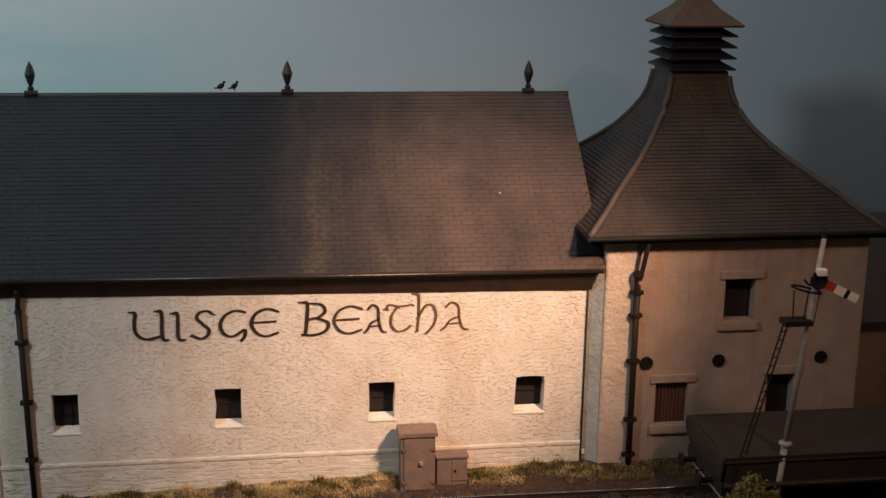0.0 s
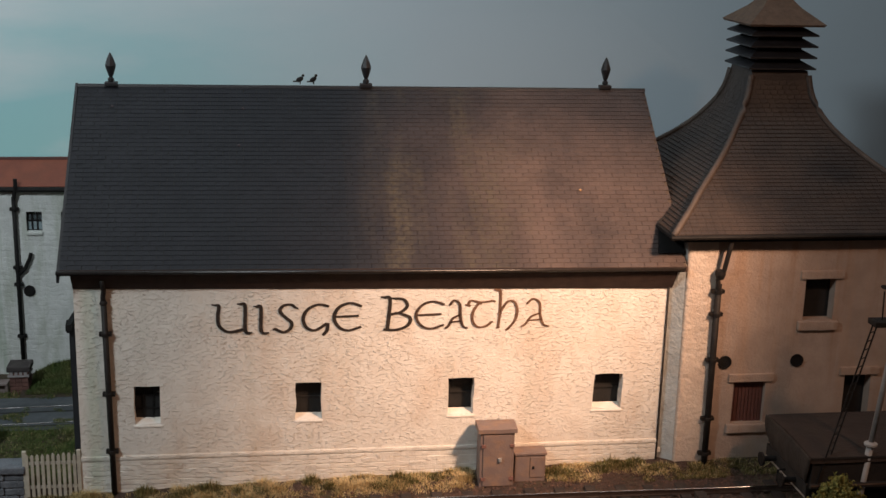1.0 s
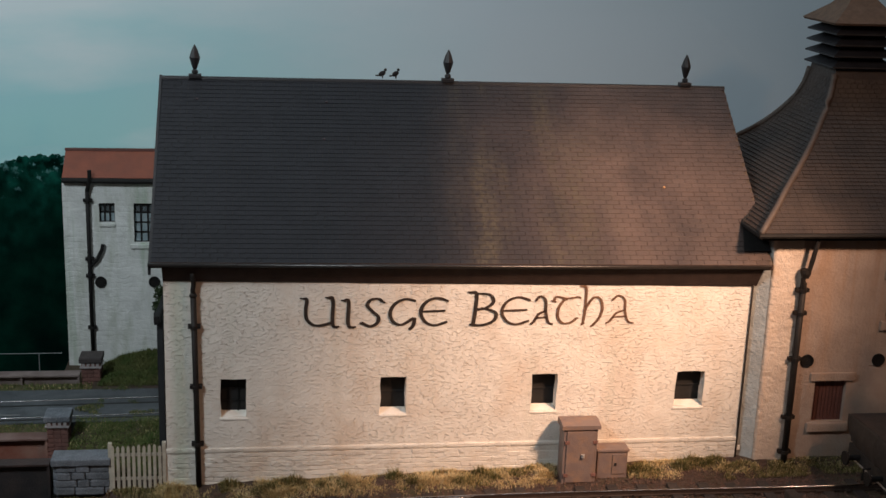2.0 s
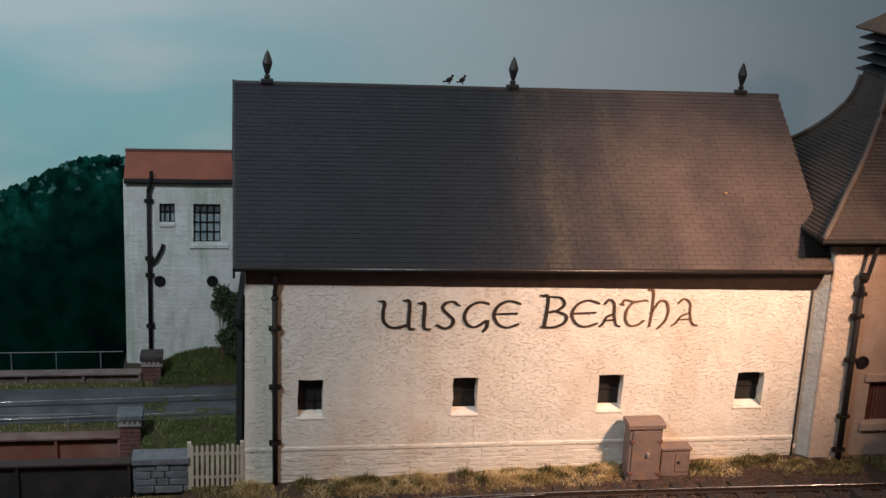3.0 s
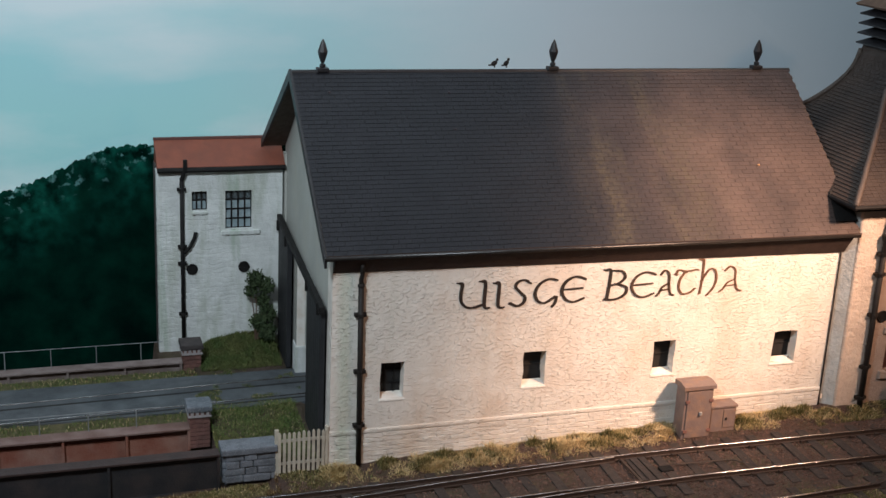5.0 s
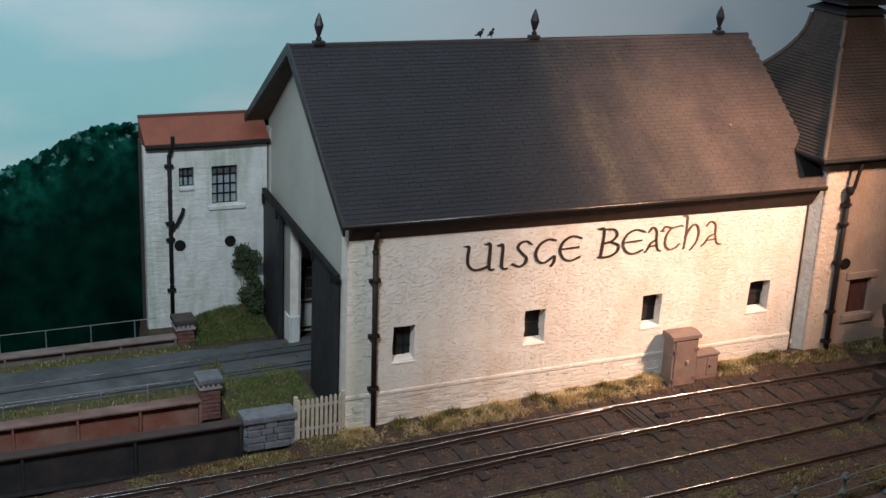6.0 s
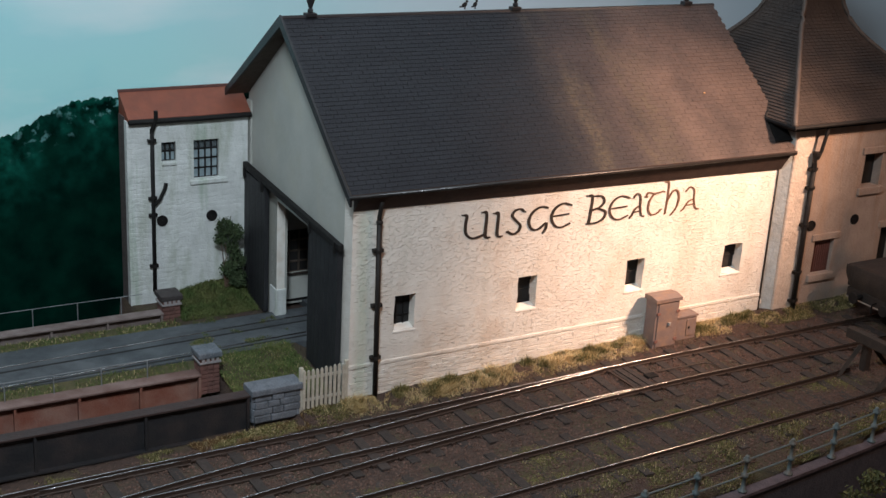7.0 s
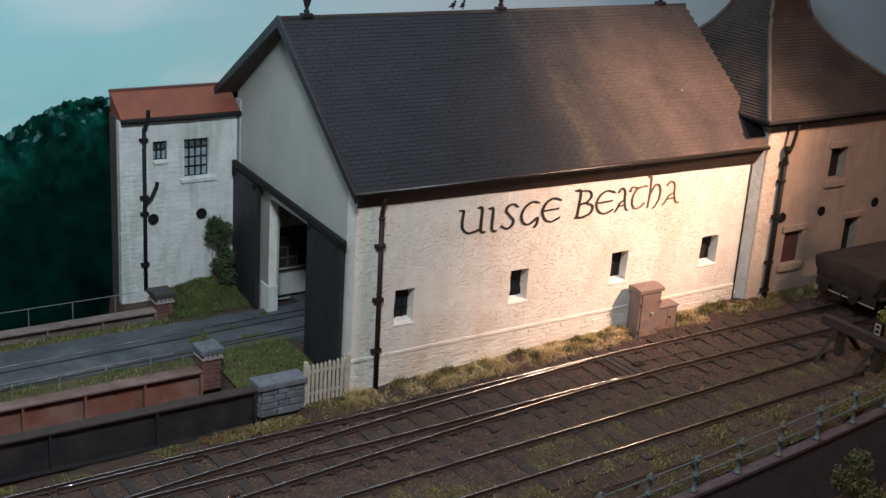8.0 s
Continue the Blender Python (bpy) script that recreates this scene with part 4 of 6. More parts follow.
for a0, a1, z0, z1 in K_HOLES:
    part("lintel", box(a0 - 0.2, a1 + 0.25, KY0 - 0.08, KY0 + 0.3, z1 + 0.02, z1 + 0.29, 0.03), M_KILN, KILN, "proud stone lintel")
    if z0 > 1:
        part("sill", box(a0 - 0.16, a1 + 0.16, KY0 - 0.12, KY0 + 0.45, z0 - 0.31, z0 - 0.02, 0.03), M_KILN, KILN, "proud stone sill")
# black sheets across the openings stand for the darkness behind them
part("dark_window", box(22.45, 23.49, KY0 + 0.4, KY0 + 0.46, 5.29, 6.69), M_HOLE, KILN, "near-black sheet painted as the unlit window opening")
part("dark_doorway", box(24.1, 25.04, KY0 + 0.4, KY0 + 0.46, 0.2, 3.44), M_HOLE, KILN, "near-black sheet painted as the unlit doorway")
for k in range(9):
    a = 20.38 + (21.45 - 20.38) * k / 9
    part("shutter_board", box(a + 0.008, a + 0.119 - 0.008, KY0 + 0.16, KY0 + 0.24, 1.86, 3.28, 0.01), M_REDBOARD, KILN, "red-brown shutter board")


def round_vent(x, y, z, parent):
    bm = bmesh.new()
    n = 20
    rings = []
    for r, d in ((0.0, -0.02), (0.17, -0.02), (0.17, -0.05), (0.21, -0.05), (0.22, 0.06)):
        rings.append([bm.verts.new((x + max(r, 0.002) * math.cos(2 * math.pi * k / n), y + d, z + max(r, 0.002) * math.sin(2 * math.pi * k / n))) for k in range(n)])
    for a, b in zip(rings, rings[1:]):
        for k in range(n):
            bm.faces.new((a[k], a[(k + 1) % n], b[(k + 1) % n], b[k]))
    bmesh.ops.recalc_face_normals(bm, faces=bm.faces[:])
    part("tie_plate", bm, M_BLACK, parent, "round black iron tie plate")


for x in (20.02, 22.42, 25.87):
    round_vent(x, KY0, 3.97, KILN)

PAGODA = curve([(8.22, 4.85), (8.42, 4.58), (8.85, 4.03), (9.33, 3.5), (9.75, 2.95), (10.2, 2.4), (10.75, 1.85), (11.35, 1.4), (12.0, 1.1), (12.8, 0.95)])


def kx(z):
    """The swept roof leans a little as it rises."""
    return KC[0] - 0.33 * max(0, min(1, (z - 7.9) / 3.2))


def pagoda_skin():
    bm = bmesh.new()
    zs = [8.22 + 4.58 * k / 30 for k in range(31)]
    rings = []
    for z in zs:
        r = PAGODA(z)
        rings.append([bm.verts.new((kx(z) + r * a, KC[1] + r * b, z)) for a, b in ((-1, -1), (1, -1), (1, 1), (-1, 1))])
    for a, b in zip(rings, rings[1:]):
        for k in range(4):
            bm.faces.new((a[k], a[(k + 1) % 4], b[(k + 1) % 4], b[k]))
    bm.faces.new(rings[0][::-1])
    bm.faces.new(rings[-1])
    return bm


part("roof_skin", pagoda_skin(), M_KSLATE, KILN, "swept dark slate roof")


def pagoda_slates():
    rnd = random.Random(4)
    bm = bmesh.new()
    singly = []
    levels, z = [], 8.25
    while z < 12.6:
        levels.append(z)
        dr = (PAGODA(z + 0.02) - PAGODA(z)) / 0.02
        z += 0.155 / math.hypot(1, dr)
    for turn in range(4):
        rot = Matrix.Rotation(turn * math.pi / 2, 3, "Z")
        for i, z in enumerate(levels[:-1]):
            z2 = levels[i + 1]
            r, r2 = PAGODA(z), PAGODA(z2)
            v = Vector((0, r - r2, z2 - z))
            l = v.length
            v.normalize()
            n = Vector((0, -v.z, v.y))
            x = -r + (0.125 if i % 2 else 0.25)
            while x < r - 0.1:
                if turn == 0 and len(singly) < 300:  # lowest courses of the front slope
                    singly.append((Vector((x + kx(z), KC[1] - r, z)), math.atan2(v.z, v.y)))
                    x += 0.25
                    continue
                start = len(bm.verts)
                bm.verts.ensure_lookup_table()
                slate_quad(bm, Vector((x, -r, z)), Vector((1, 0, 0)), v, n, 0.238, l * 1.04, 0.026 + rnd.uniform(-0.004, 0.005), 0.006)
                bm.verts.ensure_lookup_table()
                for vert in bm.verts[start:]:
                    vert.co = rot @ vert.co + Vector((kx(z), KC[1], 0))
                x += 0.25
    return bm, singly


kiln_rest, kiln_singly = pagoda_slates()
one = bmesh.new()
slate_quad(one, Vector(), u_, v_, n_, 0.242, 0.161, 0.024, 0.003)
KILN_SLATE = finish(one, "slate", M_KSLATE, Vector())
part("slating", kiln_rest, M_KSLATE, KILN, "small dark slates on the swept roof", kind="stuff")
for o, ang in kiln_singly:
    piece("slate", KILN_SLATE, KILN, o, Euler((ang - SLOPE, 0, 0)))
for a, b in ((-1, -1), (1, -1), (1, 1), (-1, 1)):
    pts = [(kx(z) + a * PAGODA(z), KC[1] + b * PAGODA(z), z + 0.03) for z in [8.22 + 4.4 * k / 24 for k in range(25)]]
    part("hip", tube(pts, 0.105, 8), M_HIP, KILN, "lead-covered hip", smooth=True)
part("eaves_board", box(KC[0] - 4.8, KC[0] + 4.8, KC[1] - 4.8, KC[1] + 4.8, 8.02, 8.2, 0.02), M_BLACK, KILN, "black eaves")
part("gutter", tube([(KC[0] - 4.95, KC[1] - 4.9, 8.19), (KC[0] + 4.95, KC[1] - 4.9, 8.21)], 0.075, 8), M_BLACK, KILN)
part("gutter", tube([(KC[0] - 4.9, KC[1] - 4.95, 8.19), (KC[0] - 4.9, KC[1] + 4.95, 8.19)], 0.075, 8), M_BLACK, KILN)
part("ventilator", box(kx(13) - 0.75, kx(13) + 0.75, KC[1] - 0.75, KC[1] + 0.75, 12.7, 14.3, 0.02), M_BLACK, KILN, "dark ventilator on the roof")
for k in range(4):
    z = 12.85 + 0.36 * k
    slat = bmesh.new()
    rings = [[slat.verts.new((kx(13) + r * a, KC[1] + r * b, zz)) for a, b in ((-1, -1), (1, -1), (1, 1), (-1, 1))] for r, zz in ((0.76, z + 0.22), (1.15, z), (1.15, z + 0.05), (0.76, z + 0.27))]
    for p, q in zip(rings, rings[1:]):
        for j in range(4):
            slat.faces.new((p[j], p[(j + 1) % 4], q[(j + 1) % 4], q[j]))
    part("louvre", slat, M_LEAD, KILN, "sloping ventilator louvre")
cap = bmesh.new()
rings = [[cap.verts.new((kx(z) + r * a, KC[1] + r * b, z)) for a, b in ((-1, -1), (1, -1), (1, 1), (-1, 1))] for r, z in ((1.25, 14.25), (1.3, 14.32), (0.66, 14.82), (0.05, 15.5))]
for p, q in zip(rings, rings[1:]):
    for j in range(4):
        cap.faces.new((p[j], p[(j + 1) % 4], q[(j + 1) % 4], q[j]))
cap.faces.new(rings[0][::-1])
cap.faces.new(rings[-1])
part("cap", cap, M_TIMBER, KILN, "small brown pyramid cap")
soil = downpipe(19.56, KY0 - 0.13, 0.4, 6.6, 0.1, (6.35, 5.6, 4.08, 2.1, 0.9), M_PIPE, "heavy iron soil pipe with thick collars")
part("branch", tube([(19.56, KY0 - 0.18, 6.4), (19.5, KY0 - 0.18, 6.75), (19.63, KY0 - 0.3, 7.1), (19.78, KY0 - 0.35, 8.0)], 0.075, 8), M_PIPE, soil)
part("hopper", lathe([(0.11, -0.18), (0.17, -0.02), (0.17, 0.1), (0.1, 0.11)], (19.56, KY0 - 0.18, 6.95), 10), M_PIPE, soil)
# black flashing that also stands for the shadow under the kiln's eave
flashing = bmesh.new()
for lift in (0.045, 0.075):
    for a, b in ((17.64, -0.1), (18.5, -0.1), (18.5, 1.3), (17.86, 0.86)):
        flashing.verts.new((a, b - 0.63 * lift, 7.2 + 0.8225 * (b + 0.45) + 0.77 * lift))
flashing.verts.ensure_lookup_table()
for q in ((3, 2, 1, 0), (4, 5, 6, 7), (0, 1, 5, 4), (1, 2, 6, 5), (2, 3, 7, 6), (3, 0, 4, 7)):
    flashing.faces.new([flashing.verts[k] for k in q])
part("valley_flashing", flashing, M_BLACK, SHED, "black lead flashing where the two roofs meet, with the kiln eave's shadow painted in")

# a low building beyond the kiln
annex = thing("lean_to_building", (31, 3, 0), "low brown-walled building with a dark roof", "building")
part("wall", box(27.15, 40, 1.0, 9, -0.3, 4.6), M_KILN, annex)
part("roof", prism([(0.7, 4.6), (0.7, 4.75), (5, 6.4), (9.4, 6.4), (9.4, 4.6)], "x", 27.15, 40), M_SLATE, annex, "dark slate roof")
# ---- far house ----
HOUSE = thing("far_house", (-2, 10.3, 0.1), "low-relief whitewashed brick house with a rust-red roof", "house")
F_HOLES = ((-3.02, -2.46, 5.9, 6.63), (-1.79, -0.8, 5.14, 6.62))
part("front_wall", pierced_wall(-4.3, 0.35, -3.6, 7.5, 9.9, 10.2, F_HOLES, rough=0.015), M_WHITEBRICK, HOUSE, "whitewashed brick wall with green damp streaks")
part("side_wall", box(-4.3, -4.05, 10.2, 10.9, -3.6, 7.6), M_GREYBRICK, HOUSE, "unpainted dull brick edge")
part("roof", prism([(9.78, 7.5), (9.78, 7.6), (10.95, 8.42), (10.97, 7.5)], "x", -4.26, 0.42), M_RED, HOUSE, "plain rust-red roof sheet")
part("ridge", box(-4.28, 0.42, 10.86, 10.98, 8.37, 8.46), M_REDBOARD, HOUSE)
part("gutter", tube([(-4.26, 9.74, 7.5), (-1.5, 9.74, 7.48), (0.42, 9.74, 7.5)], 0.1, 8), M_BLACK, HOUSE, "thick black gutter")
barred_window(HOUSE, -1.79, -0.8, 5.14, 6.62, 10.1, 4, 4, M_BLACK)
barred_window(HOUSE, -3.02, -2.46, 5.9, 6.63, 10.1, 3, 2, M_BLACK)
part("sill", box(-1.95, -0.5, 9.82, 10.0, 4.93, 5.08, 0.02), M_WHITE, HOUSE)
part("sill", box(-3.02, -2.46, 9.83, 10.0, 5.76, 5.87, 0.02), M_WHITE, HOUSE)
for x in (-3.04, -1.1):
    round_vent(x, 9.9, 3.63, HOUSE)
hp = downpipe(-3.4, 9.78, 0.9, 7.2, 0.075, (6.75, 4.55, 3.9, 1.9), M_BLACK, "black iron downpipe with a branch")
part("branch", tube([(-3.4, 9.78, 4.25), (-3.15, 9.78, 4.5), (-2.95, 9.78, 4.9), (-2.9, 9.8, 5.1)], 0.07, 8), M_BLACK, hp)
part("swan_neck", tube([(-3.4, 9.78, 7.1), (-3.35, 9.72, 7.3), (-3.28, 9.66, 7.6), (-3.28, 9.66, 7.9)], 0.075, 8), M_BLACK, hp)

# ---- bridge, walls, fence ----
def girder(name, y, top, depth, x0, x1, flange, material, label, rib, top_material=None):
    g = thing(name, ((x0 + x1) / 2, y, top - depth), label, "girder")
    part("top_flange", box(x0, x1, y - flange / 2, y + flange / 2, top - 0.07, top, 0.012), top_material or material, g)
    part("web", box(x0, x1, y - 0.05, y + 0.05, top - depth, top - 0.07), material, g)
    part("bottom_flange", box(x0, x1, y - flange / 2, y + flange / 2, top - depth - 0.07, top - depth, 0.012), material, g)
    x = x1 - 0.05
    while x > max(x0, -22):
        part("stiffener", box(x - 0.04, x + 0.04, y - flange / 2 + 0.04, y - 0.05, top - depth, top - 0.07), material, g)
        x -= rib
    return g


girder("bridge_girder", 3.17, 0.47, 1.5, -40, -4.0, 0.56, M_GIRDER, "rust-red plate girder with upright ribs", 2.0, M_FLANGE)
girder("parapet_girder", 8.2, 0.72, 1.1, -40, -3.66, 0.5, M_PARAPET, "weathered pale-topped bridge girder", 2.0)
girder("dark_girder", 0.13, 0.94, 1.25, -40, -3.45, 0.46, M_DARKG, "sooty black plate girder beside the track", 3.3, M_DARKTOP)


def handrail(name, y, z0, z1, xs, label):
    r = thing(name, (xs[0], y, z0), label, "railing")
    part("top_bar", tube([(xs[0] - 20, y, z1), (xs[-1] + 0.8, y, z1)], 0.013, 6), M_WIRE, r)
    for x in xs:
        part("post", tube([(x, y, z0), (x, y, z1)], 0.018, 6), M_WIRE, r)


handrail("bridge_railing", 3.36, 0.46, 1.12, [-13.3, -11.78, -10.26, -8.74, -7.22, -5.7], "thin grey wire handrail along the girder")
handrail("far_railing", 8.36, 0.7, 1.42, [-12.96, -11.39, -9.82, -8.25, -6.68, -5.11], "thin grey handrail before the woods")


def pillar(x0, x1, y0, y1, z0, z1, label, cap=None):
    p = thing("brick_pillar", ((x0 + x1) / 2, (y0 + y1) / 2, z0), label, "pillar", "bridge pillars")
    part("core", box(x0 + 0.03, x1 - 0.03, y0 + 0.03, y1 - 0.03, z0, z1 - 0.2), M_BRICK, p)
    rnd = random.Random(2)
    z, row = z0, 0
    while z < z1 - 0.36:
        n = 3
        for k in range(n):
            a = x0 + (x1 - x0) * k / n
            part("brick", box(a + 0.01, a + (x1 - x0) / n - 0.01, y0, y0 + 0.2, z + 0.012, z + 0.135, 0.01), M_BRICK, p)
            b = y0 + (y1 - y0) * k / n
            part("brick", box(x1 - 0.2, x1, b + 0.01, b + (y1 - y0) / n - 0.01, z + 0.012, z + 0.135, 0.01), M_BRICK, p)
            part("brick", box(x0, x0 + 0.2, b + 0.01, b + (y1 - y0) / n - 0.01, z + 0.012, z + 0.135, 0.01), M_BRICK, p)
        z += 0.147
    part("band", box(x0 - 0.05, x1 + 0.05, y0 - 0.05, y1 + 0.05, z1 - 0.4, z1 - 0.33, 0.015), M_PALESTONE, p, "pale stone band")
    part("neck", box(x0, x1, y0, y1, z1 - 0.33, z1 - 0.2), M_BRICK, p)
    for k in range(4):
        a = x0 + (x1 - x0) * (k + 0.5) / 4
        part("dentil", box(a - 0.05, a + 0.05, y0 - 0.05, y0, z1 - 0.33, z1 - 0.2), M_PALESTONE, p)
    part("cap", box(x0 - 0.08, x1 + 0.08, y0 - 0.08, y1 + 0.08, z1 - 0.2, z1, 0.04), cap or M_SLAB, p, "dark slab cap" if cap else "blue-grey slab cap")


pillar(-4.02, -3.35, 2.95, 3.62, -0.3, 1.22, "dull red brick pillar with a slab cap at the bridge end")
pillar(-3.62, -2.96, 8.15, 8.85, -0.2, 1.30, "dull red brick pillar with a dark cap by the house", M_CAP)

stone = thing("stone_wall_end", (-2.5, 0.3, 0), "short rough stone wall under a blue-grey slab", "stone wall")
part("slab", box(-3.42, -1.66, -0.15, 0.62, 0.86, 1.08, 0.04), M_SLAB, stone, "smooth blue-grey coping slab")
part("core", box(-3.3, -1.74, 0.0, 0.5, -0.2, 0.88), M_CONCRETE, stone)
rnd = random.Random(9)
z = -0.1
while z < 0.8:
    h = 0.24
    x = -3.36 + rnd.uniform(0, 0.1)
    while x < -1.8:
        w = min(rnd.uniform(0.35, 0.95), -1.7 - x)
        part("stone", box(x + 0.012, x + w - 0.012, -0.08 + rnd.uniform(-0.04, 0.03), 0.1, z + 0.012, z + h - 0.008, 0.035), M_SLAB, stone)
        x += w
    part("stone", box(-3.38, -3.2, -0.02, 0.24, z + 0.012, z + h - 0.008, 0.03), M_SLAB, stone)
    part("stone", box(-3.38, -3.2, 0.26, 0.5, z + 0.012, z + h - 0.008, 0.03), M_SLAB, stone)
    z += h

fence = thing("picket_fence", (-0.85, 0, 0.1), "short pale weathered picket fence panel", "fence")
for k in range(10):
    x = -1.6 + 0.155 * k
    top = 1.47 + rnd.uniform(-0.03, 0.03)
    part("picket", prism([(x - 0.045, 0.08), (x + 0.045, 0.08), (x + 0.045, top - 0.05), (x + 0.015, top), (x - 0.015, top), (x - 0.045, top - 0.05)], "y", -0.1, -0.05), M_FENCE, fence)
for z in (0.38, 1.16):
    part("rail", box(-1.66, -0.12, -0.05, 0.0, z - 0.05, z + 0.05, 0.01), M_FENCE, fence)
for x in (-1.68, -0.08):
    part("post", box(x - 0.06, x + 0.06, -0.06, 0.06, -0.1, 1.55, 0.015), M_FENCE, fence)

# ---- relay cabinets ----
cab = thing("relay_cabinet", (12.65, -0.6, 0.15), "brown-grey steel trackside cabinet with rusty hinges", "cabinet")
part("body", box(12.12, 13.2, -0.85, -0.25, 0.1, 2.05, 0.02), M_CABINET, cab)
part("lid", prism([(-0.92, 2.03), (-0.92, 2.16), (-0.55, 2.24), (-0.2, 2.2), (-0.2, 2.03)], "x", 12.05, 13.27), M_CABINET, cab, "overhanging sloped lid")
door = part("door", box(12.22, 13.1, -0.89, -0.84, 0.25, 1.96, 0.012), M_CABINET, cab)
part("handle", lathe([(0.06, -0.05), (0.06, 0.05)], (12.75, -0.92, 1.15), 10), M_POST, door, "small pale round handle")
for z in (0.5, 1.6):
    part("hinge", box(12.16, 12.3, -0.91, -0.87, z - 0.05, z + 0.05), M_BRICK, door)
    part("hinge", box(13.05, 13.2, -0.91, -0.87, z - 0.05, z + 0.05), M_BRICK, door)
low = thing("battery_box", (13.75, -0.5, 0.3), "low brown steel box beside the cabinet", "cabinet")
part("body", box(13.27, 14.24, -0.75, -0.25, 0.3, 1.2, 0.02), M_CABINET, low)
part("lid", box(13.24, 14.28, -0.79, -0.22, 1.2, 1.28, 0.015), M_CABINET, low)
d2 = part("door", box(13.75, 14.18, -0.78, -0.75, 0.45, 1.12, 0.01), M_CABINET, low)
part("knob", box(13.82, 13.88, -0.81, -0.78, 0.75, 0.83), M_BLACK, d2)

# ---- wagon, buffer stop, signal ----
def wagon(x0, length, yc):
    z0 = rail_z(x0 + 3)
    w = thing("mineral_wagon", (x0 + length / 2, yc, z0), "grimy brown sheeted wagon standing on the track", "wagon")
    y0, y1 = yc - 1.6, yc + 1.6
    zf, zt = z0 + 1.05, z0 + 1.85
    part("side", box(x0, x0 + length, y0, y0 + 0.1, zf, zt, 0.015), M_WAGON, w)
    part("side", box(x0, x0 + length, y1 - 0.1, y1, zf, zt, 0.015), M_WAGON, w)
    for x in (x0, x0 + length - 0.1):
        part("end", box(x, x + 0.1, y0 + 0.1, y1 - 0.1, zf, zt, 0.015), M_WAGON, w)
    # floor coloured near-black for the shade inside the wagon
    part("floor", box(x0 + 0.1, x0 + length - 0.1, y0 + 0.1, y1 - 0.1, zf, zf + 0.08), M_HOLE, w)
    sheet = bmesh.new()
    rows = []
    for i in range(25):
        x = x0 - 0.08 + (length + 0.1) * i / 24
        sag = 0.05 * noise.noise(Vector((x * 1.1, 0, 5)))
        rows.append([sheet.verts.new((x, yc + (1.66 if abs(s) == 1 else 1.64) * s, zt + (-0.10 if abs(s) == 1 else 0.08 + (0.08 + sag) * math.cos(s * 1.55)))) for s in (-1, -0.99, -0.7, -0.35, 0, 0.35, 0.7, 0.99, 1)])
    for a, b in zip(rows, rows[1:]):
        for j in range(8):
            sheet.faces.new((a[j], b[j], b[j + 1], a[j + 1]))
    sheet.faces.new(rows[0])
    sheet.faces.new(rows[-1][::-1])
    bmesh.ops.recalc_face_normals(sheet, faces=sheet.faces[:])
    cover = part("sheet", sheet, M_SHEET, w, "brown tarpaulin drawn over the load")
    flap = bmesh.new()
    rows = []
    for i in range(13):
        d = i / 12
        fall = []
        for j in range(25):
            s = j / 12 - 1
            y = yc + 1.67 * s * (1 - 0.22 * d * d)
            fold = 0.07 * d * noise.noise(Vector((s * 4.2, d * 0.8, 3))) + 0.03 * noise.noise(Vector((s * 9, d * 2, 8)))
            fall.append((x0 - 0.13 + 0.20 * d - 0.16 * math.sin(d * 2.6) * (1 - s * s * 0.4) + fold, y, zt + 0.07 + 0.09 * math.cos(s * 1.55) * (1 - d) - (1.0 + 0.1 * noise.noise(Vector((s * 2, 0, 1)))) * d))
        rows.append([flap.verts.new(p) for p in fall] + [flap.verts.new((p[0] + 0.03, p[1], p[2])) for p in fall[::-1]])
    for a, b in zip(rows, rows[1:]):
        for j in range(50):
            flap.faces.new((a[j], a[(j + 1) % 50], b[(j + 1) % 50], b[j]))
    flap.faces.new(rows[0])
    flap.faces.new(rows[-1])
    bmesh.ops.recalc_face_normals(flap, faces=flap.faces[:])
    part("end_flap", flap, M_FLAP, cover, "grey-brown canvas hanging in folds over the end", smooth=True)
    part("side_ledge", box(x0 - 0.05, x0 + length, y0 - 0.14, y0, zf - 0.06, zf + 0.06, 0.02), M_WAGON, w, "projecting ledge along the side")
    part("ledge_edge", box(x0 - 0.05, x0 + length, y0 - 0.15, y0 - 0.14, zf + 0.02, zf + 0.06), M_TIMBER, w, "rubbed brown ledge edge")
    part("lower_ledge", box(x0, x0 + length, yc - 1.3, yc - 1.15, zf - 0.36, zf - 0.28, 0.015), M_WAGON, w)
    part("top_rail", box(x0 - 0.05, x0 + length, y0 - 0.06, y0 + 0.12, zt, zt + 0.08, 0.015), M_WAGON, w)
    part("top_rail", box(x0 - 0.05, x0 + length, y1 - 0.12, y1 + 0.06, zt, zt + 0.08, 0.015), M_WAGON, w)
    part("top_rail", box(x0 - 0.06, x0 + 0.12, y0 + 0.12, y1 - 0.12, zt, zt + 0.08, 0.015), M_WAGON, w)
    part("sole_bar", box(x0, x0 + length, yc - 1.15, yc - 1.0, zf - 0.35, zf, 0.01), M_BLACK, w)
    part("sole_bar", box(x0, x0 + length, yc + 1.0, yc + 1.15, zf - 0.35, zf, 0.01), M_BLACK, w)
    beam = part("buffer_beam", box(x0 - 0.08, x0 + 0.06, y0 + 0.1, y1 - 0.1, zf - 0.42, zf - 0.02, 0.015), M_WAGON, w)
    for y in (yc - 0.75, yc + 0.75):
        part("buffer", tube([(x0 - 0.08, y, zf - 0.2), (x0 - 0.5, y, zf - 0.2)], 0.09, 10), M_BLACK, beam)
        part("buffer_head", tube([(x0 - 0.5, y, zf - 0.2), (x0 - 0.57, y, zf - 0.2)], 0.22, 14), M_BLACK, beam)
